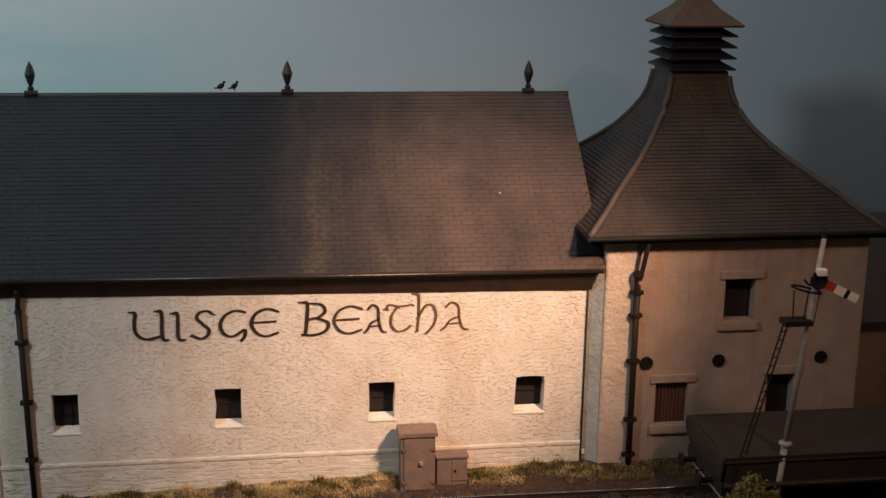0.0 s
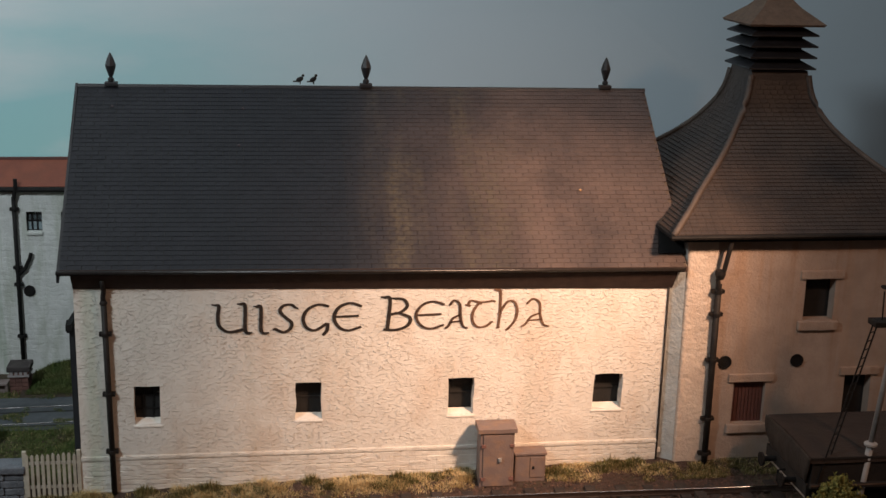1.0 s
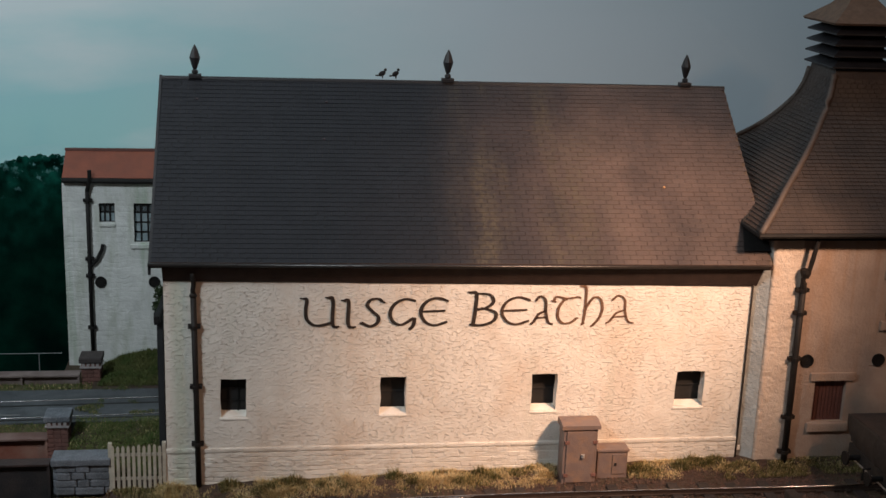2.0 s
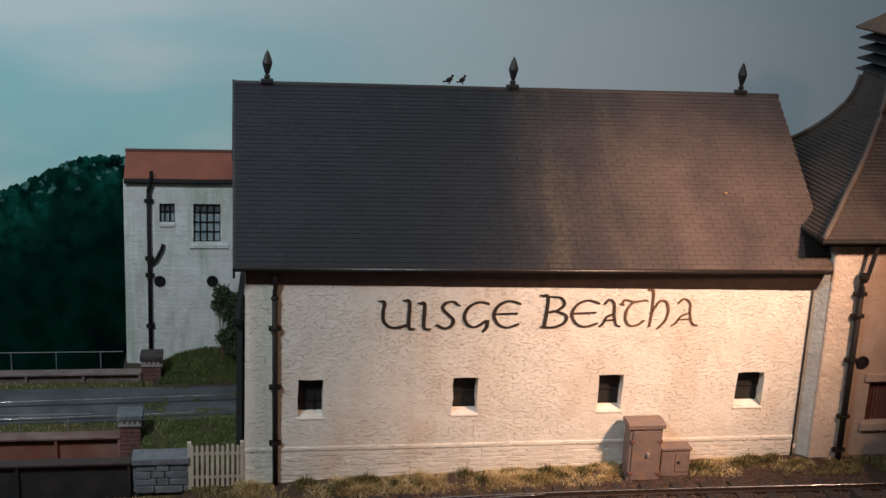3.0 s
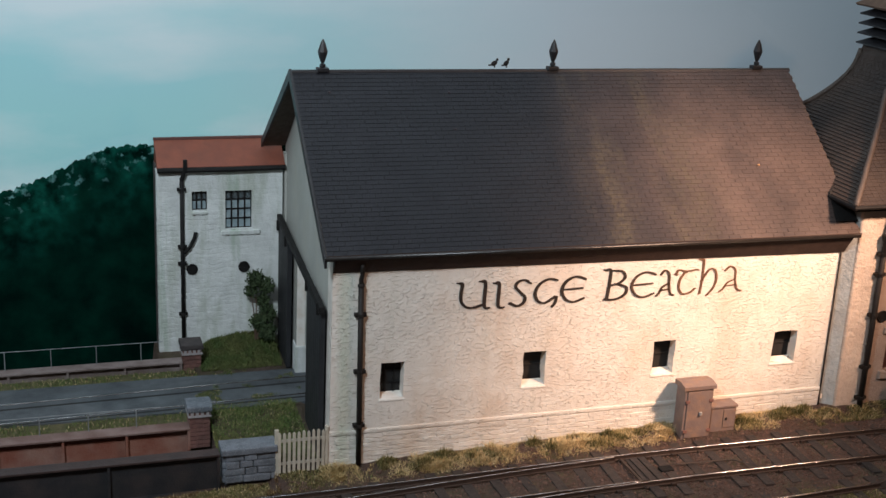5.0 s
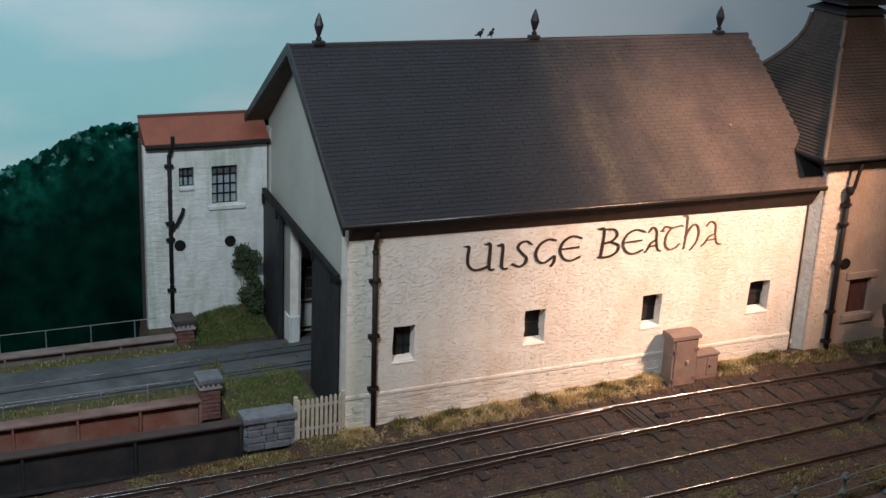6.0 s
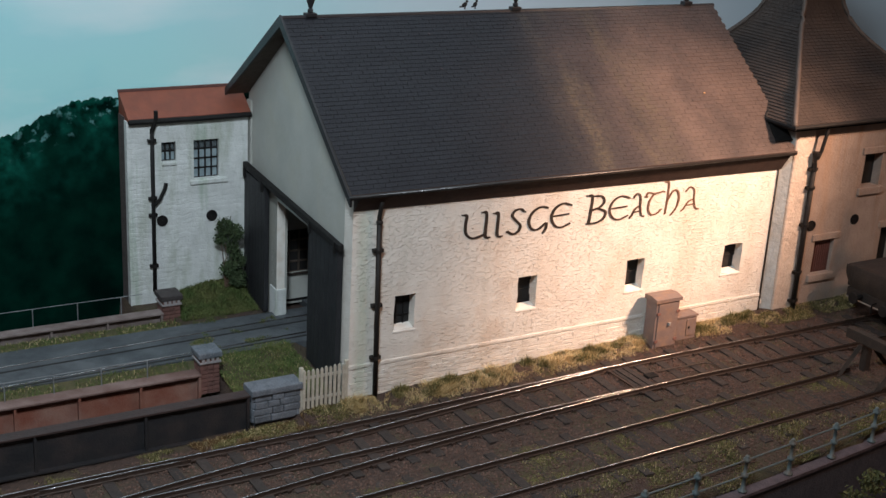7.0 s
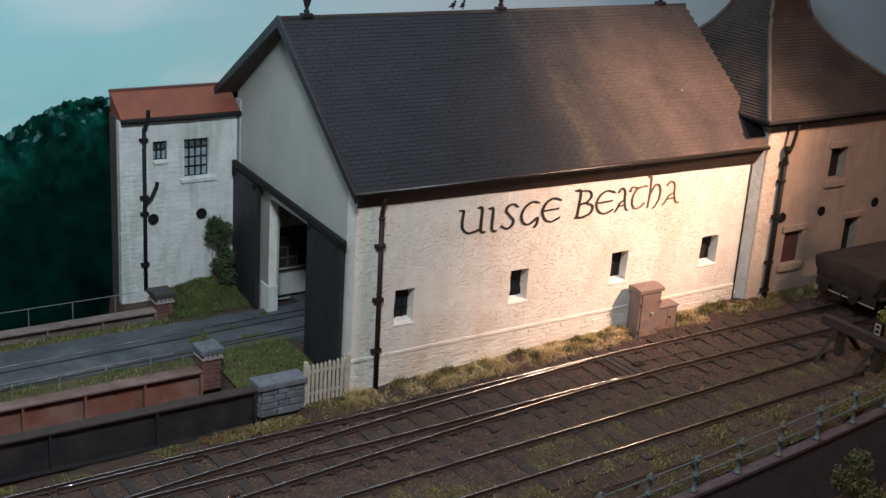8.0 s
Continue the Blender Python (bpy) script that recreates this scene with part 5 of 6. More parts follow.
    part("edge_strip", box(x0 - 0.1, x0 - 0.08, y0 + 0.1, y1 - 0.1, zf - 0.44, zf - 0.39), M_PALEPIPE, beam, "pale worn lower edge")
    part("coupling_hook", tube([(x0 - 0.08, yc, zf - 0.22), (x0 - 0.3, yc, zf - 0.24), (x0 - 0.3, yc, zf - 0.6)], 0.04, 6), M_BLACK, beam)
    for x in (x0 + 1.3, x0 + length - 1.3):
        for y in (yc - 0.9, yc + 0.9):
            wheel = part("wheel", tube([(x, y - 0.08, z0 + 0.58), (x, y + 0.08, z0 + 0.58)], 0.58, 20), M_BLACK, w)
            part("axle_box", box(x - 0.16, x + 0.16, y - 0.3 if y < yc else y + 0.12, y - 0.12 if y < yc else y + 0.3, z0 + 0.42, z0 + 0.76, 0.03), M_BLACK, wheel)
            part("spring", box(x - 0.5, x + 0.5, y - 0.26 if y < yc else y + 0.14, y - 0.16 if y < yc else y + 0.24, z0 + 0.78, z0 + 0.9, 0.02), M_BLACK, wheel)
        part("axle", tube([(x, yc - 0.9, z0 + 0.58), (x, yc + 0.9, z0 + 0.58)], 0.08, 8), M_BLACK, w)
    return w


wagon(21.15, 9.5, -3.2)


def buffer_stop(x, yc):
    z0 = rail_z(x) - 0.2
    b = thing("buffer_stop", (x, yc, z0), "timber buffer stop with raking struts at the siding's end", "buffer stop")
    part("beam", box(x - 0.15, x + 0.15, yc - 1.55, yc + 1.55, z0 + 1.1, z0 + 1.48, 0.03), M_OLDWOOD, b, "brown timber cross beam")
    for y in (yc - 0.85, yc + 0.85):
        part("post", box(x + 0.15, x + 0.42, y - 0.14, y + 0.14, z0 - 0.1, z0 + 1.4, 0.03), M_OLDWOOD, b)
        part("strut", tube([(x - 1.0, y, z0), (x - 0.1, y, z0 + 1.0)], 0.1, 4), M_OLDWOOD, b)
        part("strut", tube([(x + 1.5, y, z0), (x + 0.4, y, z0 + 1.1)], 0.12, 4), M_OLDWOOD, b)
    lampbox = part("lamp", box(x + 0.05, x + 0.3, yc - 0.95, yc - 0.7, z0 + 1.48, z0 + 1.95, 0.02), M_BLACK, b, "small lamp with a white rim")
    for a, c in ((0.0, 0.03), (0.21, 0.24)):
        part("rim", box(x + 0.02, x + 0.05, yc - 0.95 + a, yc - 0.95 + c, z0 + 1.52, z0 + 1.93), M_POST, lampbox)
    for a, c in ((1.52, 1.56), (1.71, 1.75), (1.89, 1.93)):
        part("rim", box(x + 0.02, x + 0.05, yc - 0.92, yc - 0.74, z0 + a, z0 + c), M_POST, lampbox)


buffer_stop(17.75, -6.5)


def signal(x, y):
    z0 = rail_z(x) - 0.3
    top = 9.12
    at = lambda z: x + 0.1 * (z - top)  # the post leans
    s = thing("semaphore_signal", (at(z0), y, z0), "grey semaphore signal with a lowered red and white arm", "signal")
    part("post", tube([(at(z0), y, z0), (at(3.0), y, 3.0)], 0.115, 12, end_radius=0.105), M_POST, s, smooth=True)
    part("post_top", tube([(at(3.0), y, 3.0), (at(6.0), y, 6.0), (x, y, top)], 0.085, 12, end_radius=0.07), M_POST, s, smooth=True)
    part("collar", lathe([(0.12, -0.08), (0.19, -0.03), (0.19, 0.03), (0.1, 0.08)], (at(3.0), y, 3.0), 14), M_POST, s)
    part("finial", lathe([(0.06, 0), (0.1, 0.05), (0.05, 0.12), (0.07, 0.17), (0.01, 0.28)], (x, y, top), 10), M_BLACK, s)
    d = Vector((1.3, 0, -0.62)).normalized()
    up = Vector((-d.z, 0, d.x))
    a0 = Vector((at(7.93), y - 0.16, 7.93))

    def strip(lo, hi, half, material, parent, name, y0=0.0, y1=0.04):
        bm = bmesh.new()
        q = [a0 + d * lo - up * half, a0 + d * hi - up * half, a0 + d * hi + up * half, a0 + d * lo + up * half]
        lower = [bm.verts.new(p + Vector((0, y0, 0))) for p in q]
        upper = [bm.verts.new(p + Vector((0, y1, 0))) for p in q]
        bm.faces.new(lower)
        bm.faces.new(upper[::-1])
        for k in range(4):
            bm.faces.new((lower[k], upper[k], upper[(k + 1) % 4], lower[(k + 1) % 4]))
        bmesh.ops.recalc_face_normals(bm, faces=bm.faces[:])
        return part(name, bm, material, parent)

    arm = strip(0.2, 1.34, 0.125, M_SIGWHITE, s, "arm", 0, 0.04)
    strip(0.2, 0.56, 0.13, M_SIGRED, arm, "red_band", -0.008, 0.0)
    strip(0.9, 1.03, 0.13, M_BLACK, arm, "black_band", -0.008, 0.0)
    ring = [a0 + Vector((0.2 * math.cos(2 * math.pi * k / 16), -0.01, 0.02 + 0.22 * math.sin(2 * math.pi * k / 16))) for k in range(17)]
    part("spectacle", tube(ring, 0.06, 6), M_BLACK, arm, "black spectacle casting")
    part("spectacle_plate", tube([a0 + Vector((0.02, -0.02, 0)), a0 + Vector((0.02, 0.02, 0))], 0.19, 14), M_BLACK, arm)
    part("weight_bar", tube([a0 + Vector((-0.42, 0.02, 0.04)), a0 + Vector((-0.3, 0.02, -0.1)), a0 + Vector((0.1, 0.02, -0.17))], 0.035, 6), M_BLACK, arm)
    part("lamp", box(at(8.2) - 0.14, at(8.2) + 0.14, y - 0.34, y - 0.1, 8.1, 8.3, 0.05), M_SIGWHITE, s, "white lamp case")
    part("platform", box(at(6.7) - 0.78, at(6.7) + 0.02, y - 0.25, y + 0.25, 6.62, 6.78, 0.02), M_BLACK, s, "small dark landing")
    hx = at(7.65) - 0.24
    hoop = [(hx + 0.43 * math.cos(2 * math.pi * k / 24), y + 0.3 * math.sin(2 * math.pi * k / 24), 7.64 - 0.1 * math.cos(2 * math.pi * k / 24)) for k in range(25)]
    part("hoop", tube(hoop, 0.035, 6), M_BLACK, s, "dark safety hoop")
    for dx, low in ((-0.36, -0.33), (0.08, 0.0)):
        part("stay", tube([(hx + low, y, 6.78), (hx + dx, y, 7.62)], 0.022, 5), M_BLACK, s)
    foot = Vector((at(6.7) - 2.15, y, z0 + 0.1))
    head = Vector((at(6.7) - 0.66, y, 6.68))
    gap = Vector((0.115, 0.08, 0))
    ladder = part("ladder_side", tube([head - gap, foot - gap], 0.025, 5), M_BLACK, s)
    part("ladder_side", tube([head + gap, foot + gap], 0.025, 5), M_BLACK, s)
    for k in range(1, 24):
        p = head.lerp(foot, k / 24)
        part("rung", tube([p - gap, p + gap], 0.018, 5), M_BLACK, ladder)
    part("wire", tube([(at(6.6) + 0.1, y - 0.12, 6.6), (at(7.5) + 0.12, y - 0.12, 7.55), (at(7.8) - 0.1, y - 0.16, 7.8)], 0.015, 5), M_BLACK, s)


signal(23.5, -4.75)

motor = thing("point_motor", (10.6, -2.7, 0.1), "dark point machine and planks across the switch blades", "point motor")
for k, x in enumerate((9.75, 10.05)):
    part("plank", box(x, x + 0.24, -3.5, -1.75, rail_z(10) - 0.19, rail_z(10) - 0.13, 0.01), M_SLEEPER, motor, "dark timber plank")
part("cover", box(10.42, 10.86, -2.85, -2.5, rail_z(10) - 0.22, rail_z(10) - 0.12, 0.02), M_BLACK, motor, "dark cover plate")
part("stretcher_bar", box(9.42, 9.5, -3.75, -1.55, rail_z(9) - 0.16, rail_z(9) - 0.11), M_RAILSIDE, motor)
part("pull_rod", tube([(10.9, -2.6, rail_z(11) - 0.1), (13.0, -2.75, rail_z(13) - 0.12), (13.3, -3.0, rail_z(13) - 0.14), (13.3, -3.6, rail_z(13) - 0.16)], 0.025, 5), M_RAILSIDE, motor)

# ---- retaining wall and railings ----
def edge_strip(offset0, offset1, z0, z1, x0=-40, x1=40):
    bm = bmesh.new()
    n = 80
    rows = []
    for k in range(n + 1):
        x = x0 + (x1 - x0) * k / n
        y, zz = wall_edge(x), rail_z(x) - 0.67
        rows.append([bm.verts.new((x, y + o, zz + z if z > -2 else z - 1.5)) for o, z in ((offset0, z0), (offset0, z1), (offset1, z1), (offset1, z0))])
    for a, b in zip(rows, rows[1:]):
        for j in range(4):
            bm.faces.new((a[j], b[j], b[(j + 1) % 4], a[(j + 1) % 4]))
    bm.faces.new(rows[0])
    bm.faces.new(rows[-1][::-1])
    bmesh.ops.recalc_face_normals(bm, faces=bm.faces[:])
    return bm


single("retaining_wall", edge_strip(0.05, 0.5, -4, -0.06), M_CONCRETE, (0, -10.5, -4), "dark stone retaining wall below the yard", "wall", kind="structure")
single("wall_coping", edge_strip(-0.04, 0.34, -0.06, 0.05), M_COPING, (0, -10.5, 0), "mauve-grey coping along the retaining wall", "coping", kind="structure")

railing = thing("yard_railing", (8, -10.2, 0), "blue-grey cast railing with knobbed posts on the wall", "railing")
RAIL_XS = [-7.5 + 2.02 * k for k in range(17)]
post = lathe([(0.11, 0), (0.11, 0.06), (0.055, 0.11), (0.045, 0.52), (0.09, 0.57), (0.09, 0.67), (0.045, 0.72), (0.042, 1.1), (0.095, 1.15), (0.095, 1.25), (0.045, 1.3), (0.06, 1.34), (0.02, 1.39)], (0, 0, 0), 10)
POST = finish(post, "post", M_RAILING, Vector(), True)
line = lambda h: [(x, wall_edge(x) + 0.17, rail_z(x) - 0.62 + 0.9 * h) for x in RAIL_XS]
for p in line(0.0):
    piece("post", POST, railing, p, None, (1.3, 1.3, 0.9))
part("bar", tube(line(1.2), 0.027, 6), M_RAILING, railing)
part("bar", tube(line(0.62), 0.027, 6), M_RAILING, railing)
wire = thing("point_rodding", (4, -8.8, 0), "thin rusty point rodding on low stools beside the track", "rodding")
for dy in (0, 0.12):
    part("rod", tube([(x, -8.85 + dy, ground_z(x, -8.85) + 0.15) for x in range(-12, 11, 2)], 0.02, 5), M_RAILSIDE, wire)
for k in range(8):
    x = -10 + 2.5 * k
    part("stool", box(x - 0.08, x + 0.08, -9.0, -8.6, ground_z(x, -8.85) - 0.1, ground_z(x, -8.85) + 0.13), M_RAILSIDE, wire)
# ---- sleepers, plinth stones, hill and plants ----
lay_sleepers(track_a, lambda x: (far_stock(x) + near_stock(x)) / 2, -14, 26)
lay_sleepers(track_b, lambda x: siding_far(x) - GAUGE / 2, -7, 17)

rnd = random.Random(21)
STONE_MESHES = {}
for k in range(6):
    w = (0.28, 0.36, 0.45, 0.56, 0.66, 0.4)[k]
    STONE_MESHES[k] = (w, finish(box(-w / 2 - 0.002, w / 2 + 0.002, -0.024, 0.02, 0.003, 0.157, 0.014), "stone", M_HARL, Vector()))
for row in range(7):
    z = 0.02 + 0.16 * row
    x = rnd.uniform(0, 0.3)
    while x < 18.0:
        w, me = STONE_MESHES[rnd.randrange(6)]
        if x + w > 18.2:
            break
        piece("stone", me, SHED, (x + w / 2, rnd.uniform(-0.014, 0.012), z + rnd.uniform(-0.008, 0.008)), Euler((rnd.uniform(-0.03, 0.03), rnd.uniform(-0.025, 0.025), 0)), (1, 1, rnd.uniform(0.88, 1.04)))
        x += w


def hill():
    """Wooded hill painted on a cut-out board: crowns make its outline."""
    top = curve([(-60, 3.0), (-20, 4.2), (-12, 5.9), (-9.7, 6.5), (-8.0, 7.1), (-6.7, 7.75), (-5.7, 8.1), (-4.0, 8.15), (2.0, 8.1)])
    r = random.Random(3)
    up = []
    x = -60.0
    while x < 1:
        b = 0.10 * abs(math.sin(x * 5.1)) + 0.07 * abs(math.sin(x * 13.7 + 1)) + 0.05 * r.random()
        up.append((x, top(x) + b - 0.1))
        x += 0.06 if x > -16 else 0.6
    return prism(up + [(1, -4), (-60, -4)], "y", 10.92, 10.99)


single("hill_backscene", hill(), M_HILL, (-10, 10.95, -4), "flat painted backscene of a dark green wooded hill", "backdrop", kind="structure")


def tufts(name, spots, material, label, lean=0.6, seed=1, width=0.016):
    """Static grass: many thin blades in one mesh."""
    r = random.Random(seed)
    verts, faces = [], []
    for x, y, z, h in spots:
        a = r.uniform(0, 2 * math.pi)
        l = h * r.uniform(0.6, 1.25)
        dx, dy = math.cos(a) * l * lean * r.random(), math.sin(a) * l * lean * r.random()
        px, py = -math.sin(a) * width, math.cos(a) * width
        i = len(verts)
        verts += [(x - px, y - py, z), (x + px, y + py, z), (x + dx * 0.45 + px * 0.7, y + dy * 0.45 + py * 0.7, z + l * 0.6),
                  (x + dx * 0.45 - px * 0.7, y + dy * 0.45 - py * 0.7, z + l * 0.6), (x + dx, y + dy, z + l)]
        faces += [(i, i + 1, i + 2, i + 3), (i + 3, i + 2, i + 4)]
    me = bpy.data.meshes.new(name)
    me.from_pydata([tuple(c * CM for c in v) for v in verts], [], faces)
    me.materials.append(material)
    ob = new(name, me)
    return tagged(ob, label, "grass", kind="stuff")


def scatter(n, x0, x1, y0, y1, height, seed, gate=0.0, freq=0.6, density=None):
    r = random.Random(seed)
    out = []
    while len(out) < n:
        x, y = r.uniform(x0, x1), r.uniform(y0, y1)
        g = noise.noise(Vector((x * freq, y * freq * 1.6, seed))) + 0.5 * noise.noise(Vector((x * freq * 3, y * freq * 3, seed)))
        if g < gate + r.uniform(-0.15, 0.15) or (density and r.random() > density(x, y)):
            continue
        out.append((x, y, ground_z(x, y) - 0.03, height * (0.7 + 0.6 * max(0, g))))
    return out


bank = lambda x, y: 1.0 if y > -0.7 else max(0, (y + 1.05) / 0.4)
no_cab = lambda x, y: bank(x, y) * (0 if 12.0 < x < 14.3 and y > -0.95 else 1) * (0 if x > 18.2 and y > -0.38 else 1)


def raised(spots, z):
    return [(x, y, z, h) for x, y, _, h in spots]


def turf(name, spots, label, seed, straw=0.5, lean=1.3, green=None):
    """A patch of mixed blades: dry and green in one sward."""
    r = random.Random(seed)
    marks = [r.random() < straw for _ in spots]
    dry = [s for s, m in zip(spots, marks) if m]
    wet = [s for s, m in zip(spots, marks) if not m]
    if dry:
        tufts("dry_" + name, dry, M_STRAW, "dry straw-coloured " + label, lean, seed, 0.009)
    tufts(name, wet, green or M_GRASS, "green " + label, lean, seed + 50, 0.012)


turf("bank_grass", scatter(15000, -0.3, 18.3, -1.0, -0.06, 0.125, 1, -0.05, 1.1, no_cab), "grass along the foot of the wall", 1, 0.92)
turf("wall_foot_grass", scatter(8000, -0.3, 25, -0.85, -0.06, 0.18, 2, 0.25, 1.0, no_cab), "tufted grass against the wall", 2, 0.8)


def clumps(n, x0, x1, y0, y1, seed):
    """Separate rounded tussocks: spots gathered about a few centres."""
    r = random.Random(seed)
    out = []
    for _ in range(n):
        cx, cy, rad, h = r.uniform(x0, x1), r.uniform(y0, y1), r.uniform(0.12, 0.32), r.uniform(0.17, 0.36)
        if 11.9 < cx < 14.5:
            continue
        for _ in range(int(1500 * rad)):
            a, d = r.uniform(0, 6.283), rad * r.random() ** 0.6
            x, y = cx + 1.5 * d * math.cos(a), min(cy + 0.7 * d * math.sin(a), -0.06)
            out.append((x, y, ground_z(x, y) - 0.03, h * (1.05 - 0.6 * d / rad)))
    return out


turf("olive_tussocks", clumps(26, 1.0, 18.0, -0.6, -0.2, 41), "tussocks of grass along the wall", 41, 0.25, 1.0, M_MOSS)
turf("pale_tussocks", clumps(20, -0.2, 18.0, -0.75, -0.25, 42), "tussocks of hay-like grass along the wall", 42, 0.97, 1.5)
turf("girder_grass", scatter(5000, -14, -1.2, -0.9, -0.2, 0.12, 3, 0.12, 0.8), "grass below the dark girder", 3, 0.12, 1.3, M_MOSS)
turf("gate_grass", scatter(5000, -4.6, 0.2, -0.95, -0.1, 0.13, 4, -0.1, 0.9), "grass before the fence", 4, 0.22, 1.3, M_MOSS)
turf("russet_weeds", scatter(2600, -5.5, -1.7, -0.9, -0.2, 0.13, 14, 0.1, 1.1), "russet weeds before the stone wall", 14, 0.15, 1.2, M_RUSSET)
turf("verge_grass", scatter(19000, -3.3, -0.25, 0.65, 4.65, 0.14, 5, -0.6, 0.8), "grass between fence and road", 5, 0.06)
turf("deck_grass", raised(scatter(5500, -22, -4.1, 3.45, 4.5, 0.12, 6, -0.25, 0.8), 0.35), "grass along the bridge girder", 6, 0.12)
turf("far_verge_grass", raised(scatter(6500, -20, -3.2, 7.2, 8.0, 0.12, 7, -0.5, 0.8), 0.35), "grass before the parapet", 7, 0.15)
on_yard = lambda x, y: 1.0 if y > wall_edge(x) + 0.4 else 0.0
turf("yard_weeds", scatter(70000, -2, 20, -9.9, -5.0, 0.075, 8, 0.03, 0.4, on_yard), "mossy weeds between the tracks", 8, 0.08, 1.3, M_MOSS)
turf("edge_weeds", scatter(16000, -4, 20, -9.9, -7.6, 0.13, 18, 0.05, 0.7, on_yard), "olive weeds along the yard's edge", 18, 0.2, 1.2, M_MOSS)
turf("kiln_grass", scatter(5500, 17.4, 22.5, -1.15, -0.4, 0.16, 12, -0.1, 1.0), "grass at the foot of the kiln", 12, 0.3, 1.3, M_MOSS)
turf("road_moss", raised(scatter(1800, -3.5, 0.2, 4.7, 7.6, 0.05, 9, 0.35, 0.8), 0.42), "thin moss on the road", 9, 0.1)


def grit(n, x0, x1, y0, y1, seed):
    """Loose ballast: small angular stones in one mesh."""
    r = random.Random(seed)
    verts, faces = [], []
    for _ in range(n):
        x, y = r.uniform(x0, x1), r.uniform(y0, y1)
        if y < wall_edge(x) + 0.7:
            continue
        z = ground_z(x, y) + 0.05 * noise.noise(Vector((x * 1.3, y * 1.3, 0))) + 0.03 * noise.noise(Vector((x * 4, y * 4, 3)))
        s = r.uniform(0.02, 0.058)
        q = Euler((r.uniform(0, 6.3), r.uniform(0, 6.3), r.uniform(0, 6.3))).to_matrix()
        i = len(verts)
        for a in ((1, 0, 0), (-0.8, 0.3, 0), (0, 1, 0.2), (0.1, -0.9, 0), (0, 0.1, 0.8), (0.2, 0, -0.8)):
            p = q @ Vector(a) * s
            verts.append(((x + p.x) * CM, (y + p.y) * CM, (z + 0.01 + p.z) * CM))
        faces += [(i, i + 2, i + 4), (i + 2, i + 1, i + 4), (i + 1, i + 3, i + 4), (i + 3, i, i + 4), (i + 2, i, i + 5), (i + 1, i + 2, i + 5), (i + 3, i + 1, i + 5), (i, i + 3, i + 5)]
    me = bpy.data.meshes.new("ballast_grit")
    me.from_pydata(verts, [], faces)
    me.materials.append(M_GRIT)
    tagged(new("ballast_grit", me), "loose angular brown ballast stones among the sleepers", "ballast", kind="stuff")


grit(36000, -12, 22, -9.9, -0.5, 31)
for x, y in ((15.55, 1.83), (4.81, 3.26), (4.93, 4.46), (0.82, 4.51)):
    z = 7.2 + (y + 0.45) * (11.88 - 7.2) / 5.69
    part("lichen_spot", lathe([(0.045, 0.0), (0.05, 0.03), (0.02, 0.055)], (x, y, z + 0.02), 7), M_LICHEN if x > 10 else M_COPING, SHED, "small spot of lichen on a slate")


def house_bank():
    """Grassy slope at the foot of the far house."""
    bm = bmesh.new()
    rows = []
    for i in range(25):
        x = -3.0 + 3.0 * i / 24
        row = []
        for j in range(12):
            t = j / 11
            y = 7.7 + 2.2 * t
            rise = (0.2 + 0.42 * min(1, (x + 3.0) / 1.6)) * t ** 1.3
            row.append(bm.verts.new((x, y, 0.34 + rise * (0.3 + 0.7 * min(1, (x + 3.0) / 0.6)) + 0.06 * noise.noise(Vector((x * 3, y * 3, 0))))))
        rows.append(row)
    for a, b in zip(rows, rows[1:]):
        for j in range(11):
            bm.faces.new((a[j], a[j + 1], b[j + 1], b[j]))
    bmesh.ops.recalc_face_normals(bm, faces=bm.faces[:])
    return bm


bank_bm = house_bank()
spots, r9 = [], random.Random(9)
bank_bm.faces.ensure_lookup_table()
for f in bank_bm.faces:
    for _ in range(40):
        a, b = r9.random(), r9.random()
        v = [q.co for q in f.verts]
        p = v[0].lerp(v[1], a).lerp(v[3].lerp(v[2], a), b)
        spots.append((p.x, p.y, p.z - 0.02, 0.15))
single("grass_bank", bank_bm, M_EARTH, (-1.5, 9, 0), "earth bank rising to the house wall", "bank", kind="structure", smooth=True)
tufts("house_bank_grass", spots, M_GRASS, "dense green grass on the bank by the house", 1.2, 10, 0.012)


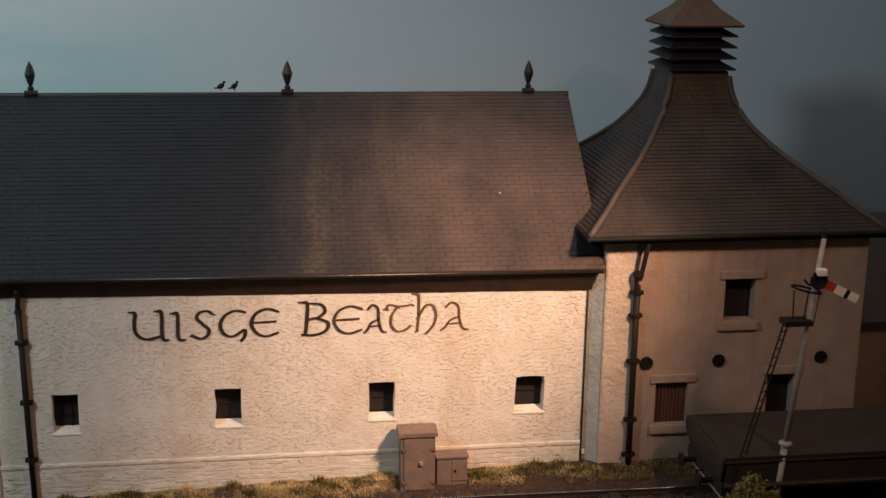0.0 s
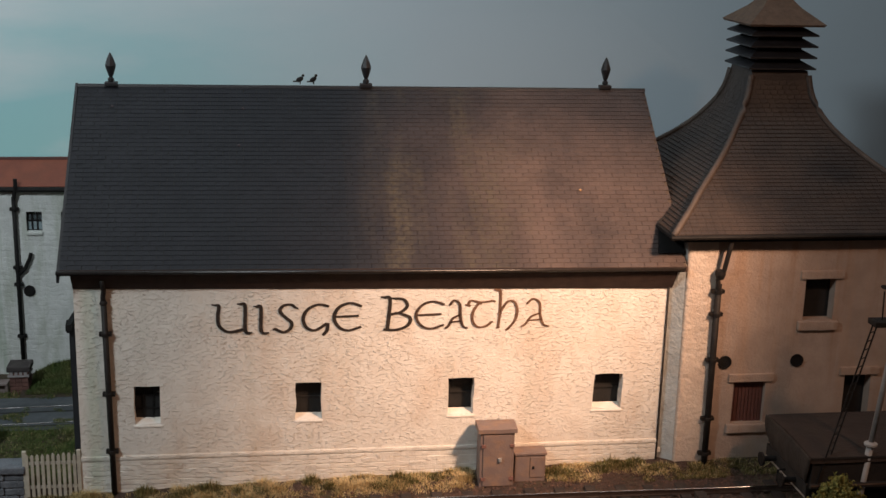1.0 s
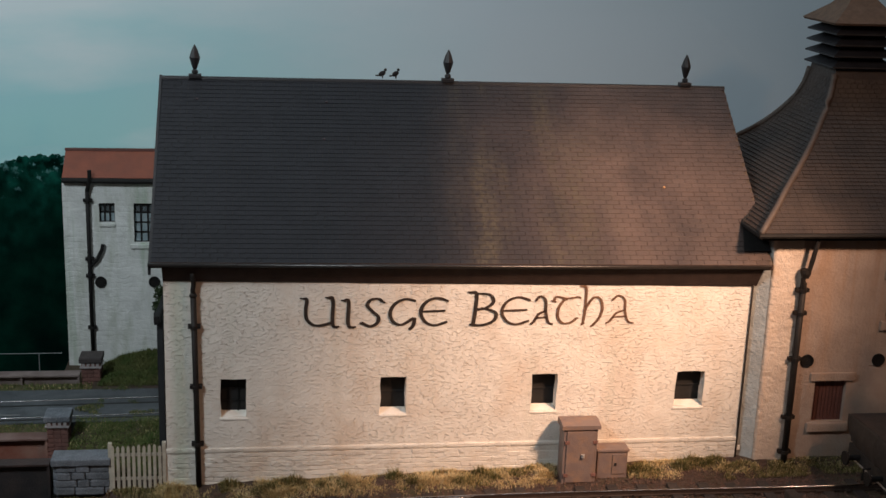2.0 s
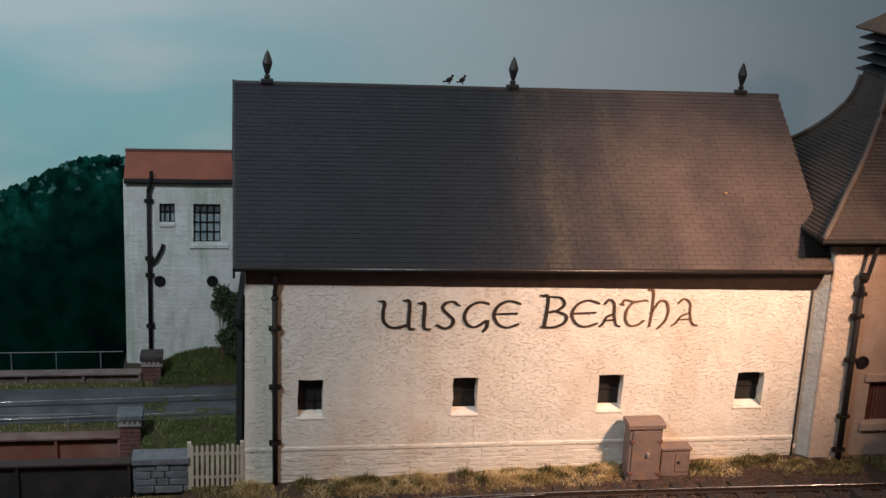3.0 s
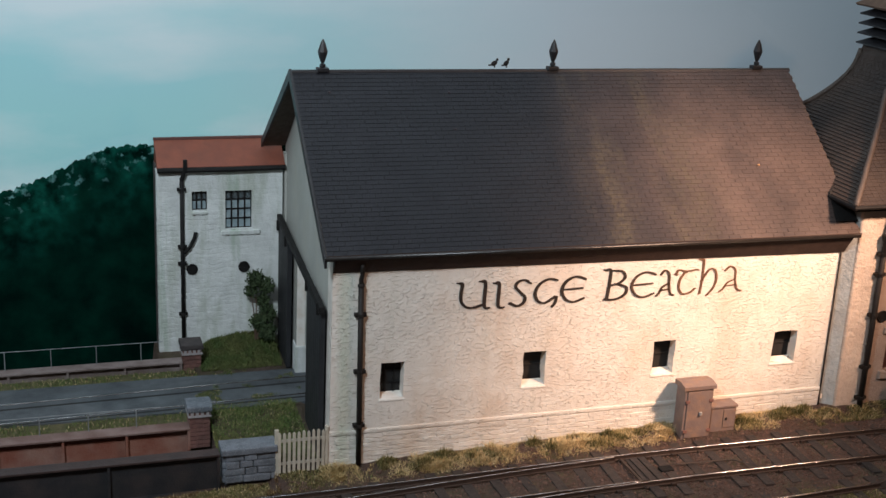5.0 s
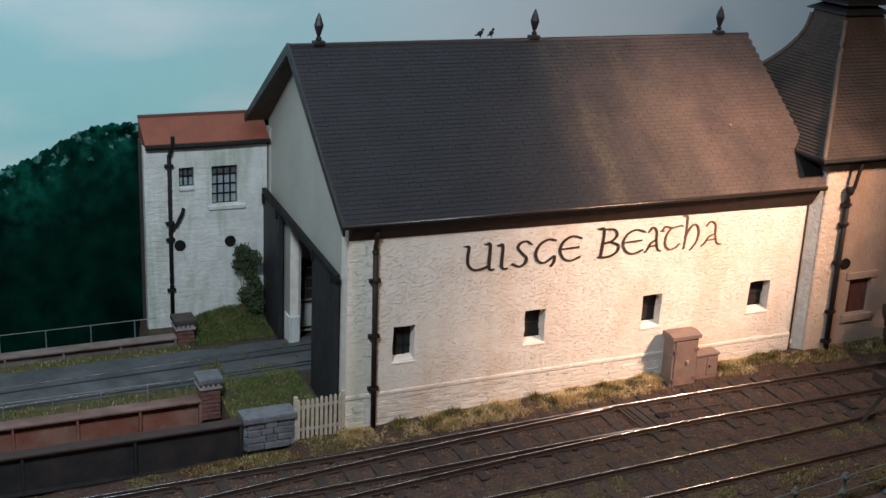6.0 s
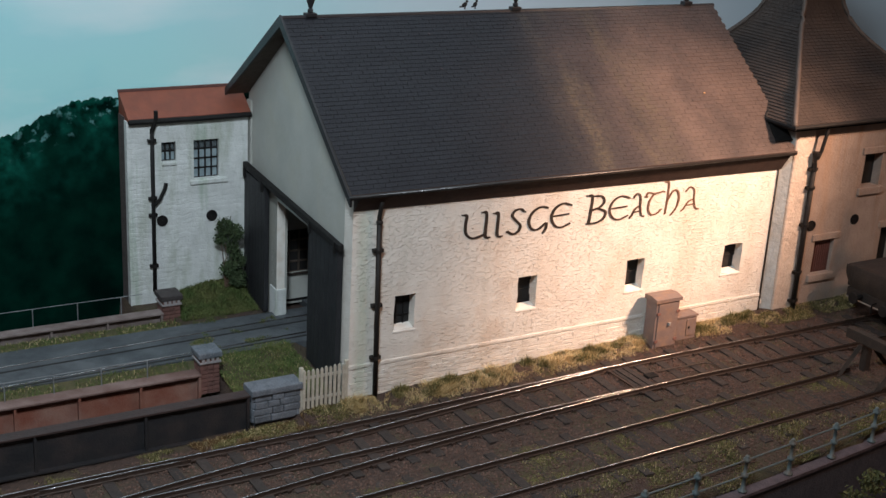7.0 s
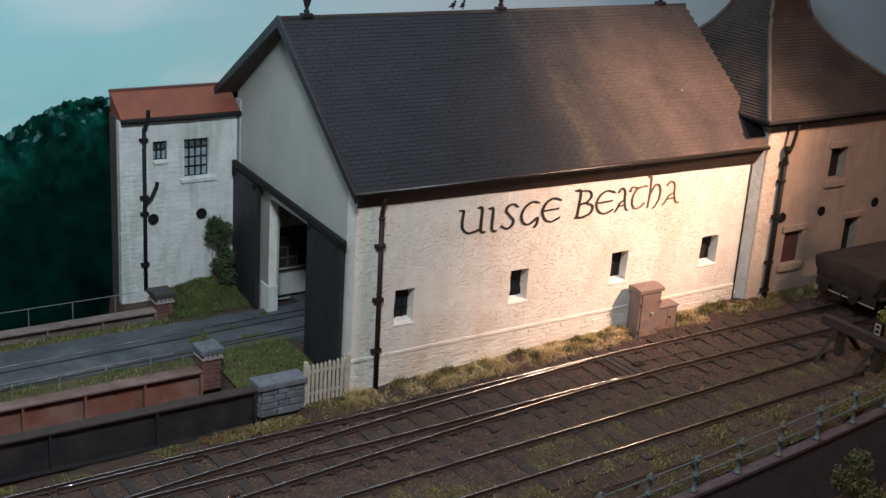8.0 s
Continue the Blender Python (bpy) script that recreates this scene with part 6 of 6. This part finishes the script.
def foliage(name, clumps, material, label, n, leaf, seed, category="bush"):
    """A plant of many small leaves in ragged clumps, on thin stems."""
    r = random.Random(seed)
    base = Vector(clumps[0][0])
    t = thing(name, (base.x, base.y, min(c[0][2] - c[1] for c in clumps)), label, category)
    verts, faces = [], []
    for (c, rad) in clumps:
        for _ in range(int(n * rad * rad)):
            d = Vector((r.gauss(0, 1), r.gauss(0, 1), r.gauss(0, 1))).normalized() * rad * (0.35 + 0.65 * r.random() ** 0.5) * (0.8 + 0.5 * noise.noise(Vector((r.random() * 9, c[0], c[2]))))
            p = Vector(c) + d
            q = Euler((r.uniform(0, 6.3), r.uniform(0, 6.3), r.uniform(0, 6.3))).to_matrix()
            s = leaf * r.uniform(0.6, 1.3)
            i = len(verts)
            for a, b in ((-1, 0), (0, -0.55), (1, 0), (0, 0.55)):
                verts.append(tuple((p + q @ Vector((a * s, b * s, 0.25 * s * (abs(a)))) - ORIGIN[t]) * CM))
            faces.append((i, i + 1, i + 2, i + 3))
    me = bpy.data.meshes.new("leaves")
    me.from_pydata(verts, [], faces)
    me.materials.append(material)
    ob = new("leaves", me)
    ob.parent = t
    tagged(ob, kind="stuff")
    stems = bmesh.new()
    for c, rad in clumps:
        low = ORIGIN[t]
        tube([low, Vector(c).lerp(low, 0.5) + Vector((0.05, 0.03, 0)), Vector(c)], 0.03, 5, stems, 0.012)
    part("stem", stems, M_TIMBER, t)


foliage("wall_creeper", (((-0.75, 9.4, 3.3), 0.42), ((-0.35, 9.35, 3.0), 0.4), ((-0.9, 9.45, 2.8), 0.3), ((-0.45, 9.4, 2.4), 0.32), ((-0.3, 9.3, 1.9), 0.42), ((-0.65, 9.3, 1.6), 0.4), ((-0.3, 9.2, 1.2), 0.42)),
        M_LEAF, "dark ragged climbing shrub between house and shed", 3600, 0.06, 1, "shrub")
foliage("yellow_bush", (((21.5, -5.6, 1.7), 0.7), ((22.1, -5.5, 1.5), 0.6), ((20.9, -5.6, 1.4), 0.5), ((21.6, -5.7, 2.2), 0.45), ((21.3, -5.6, 0.9), 0.6)),
        M_BUSH, "yellow-green sprawling bush behind the buffer stop", 1300, 0.075, 2)
foliage("low_bush", (((11.35, -11.6, -0.25), 0.45), ((12.2, -11.5, 0.1), 0.5), ((10.9, -11.9, -1.1), 0.5), ((12.3, -11.8, -1.0), 0.75)),
        M_OLIVE, "dull olive bush below the retaining wall", 900, 0.09, 3)
foliage("siding_weeds", (((18.6, -7.4, 0.7), 0.4), ((18.9, -6.5, 0.6), 0.4), ((18.2, -8.0, 0.6), 0.4)), M_OLIVE, "dry weeds growing behind the buffer stop", 1100, 0.06, 4)
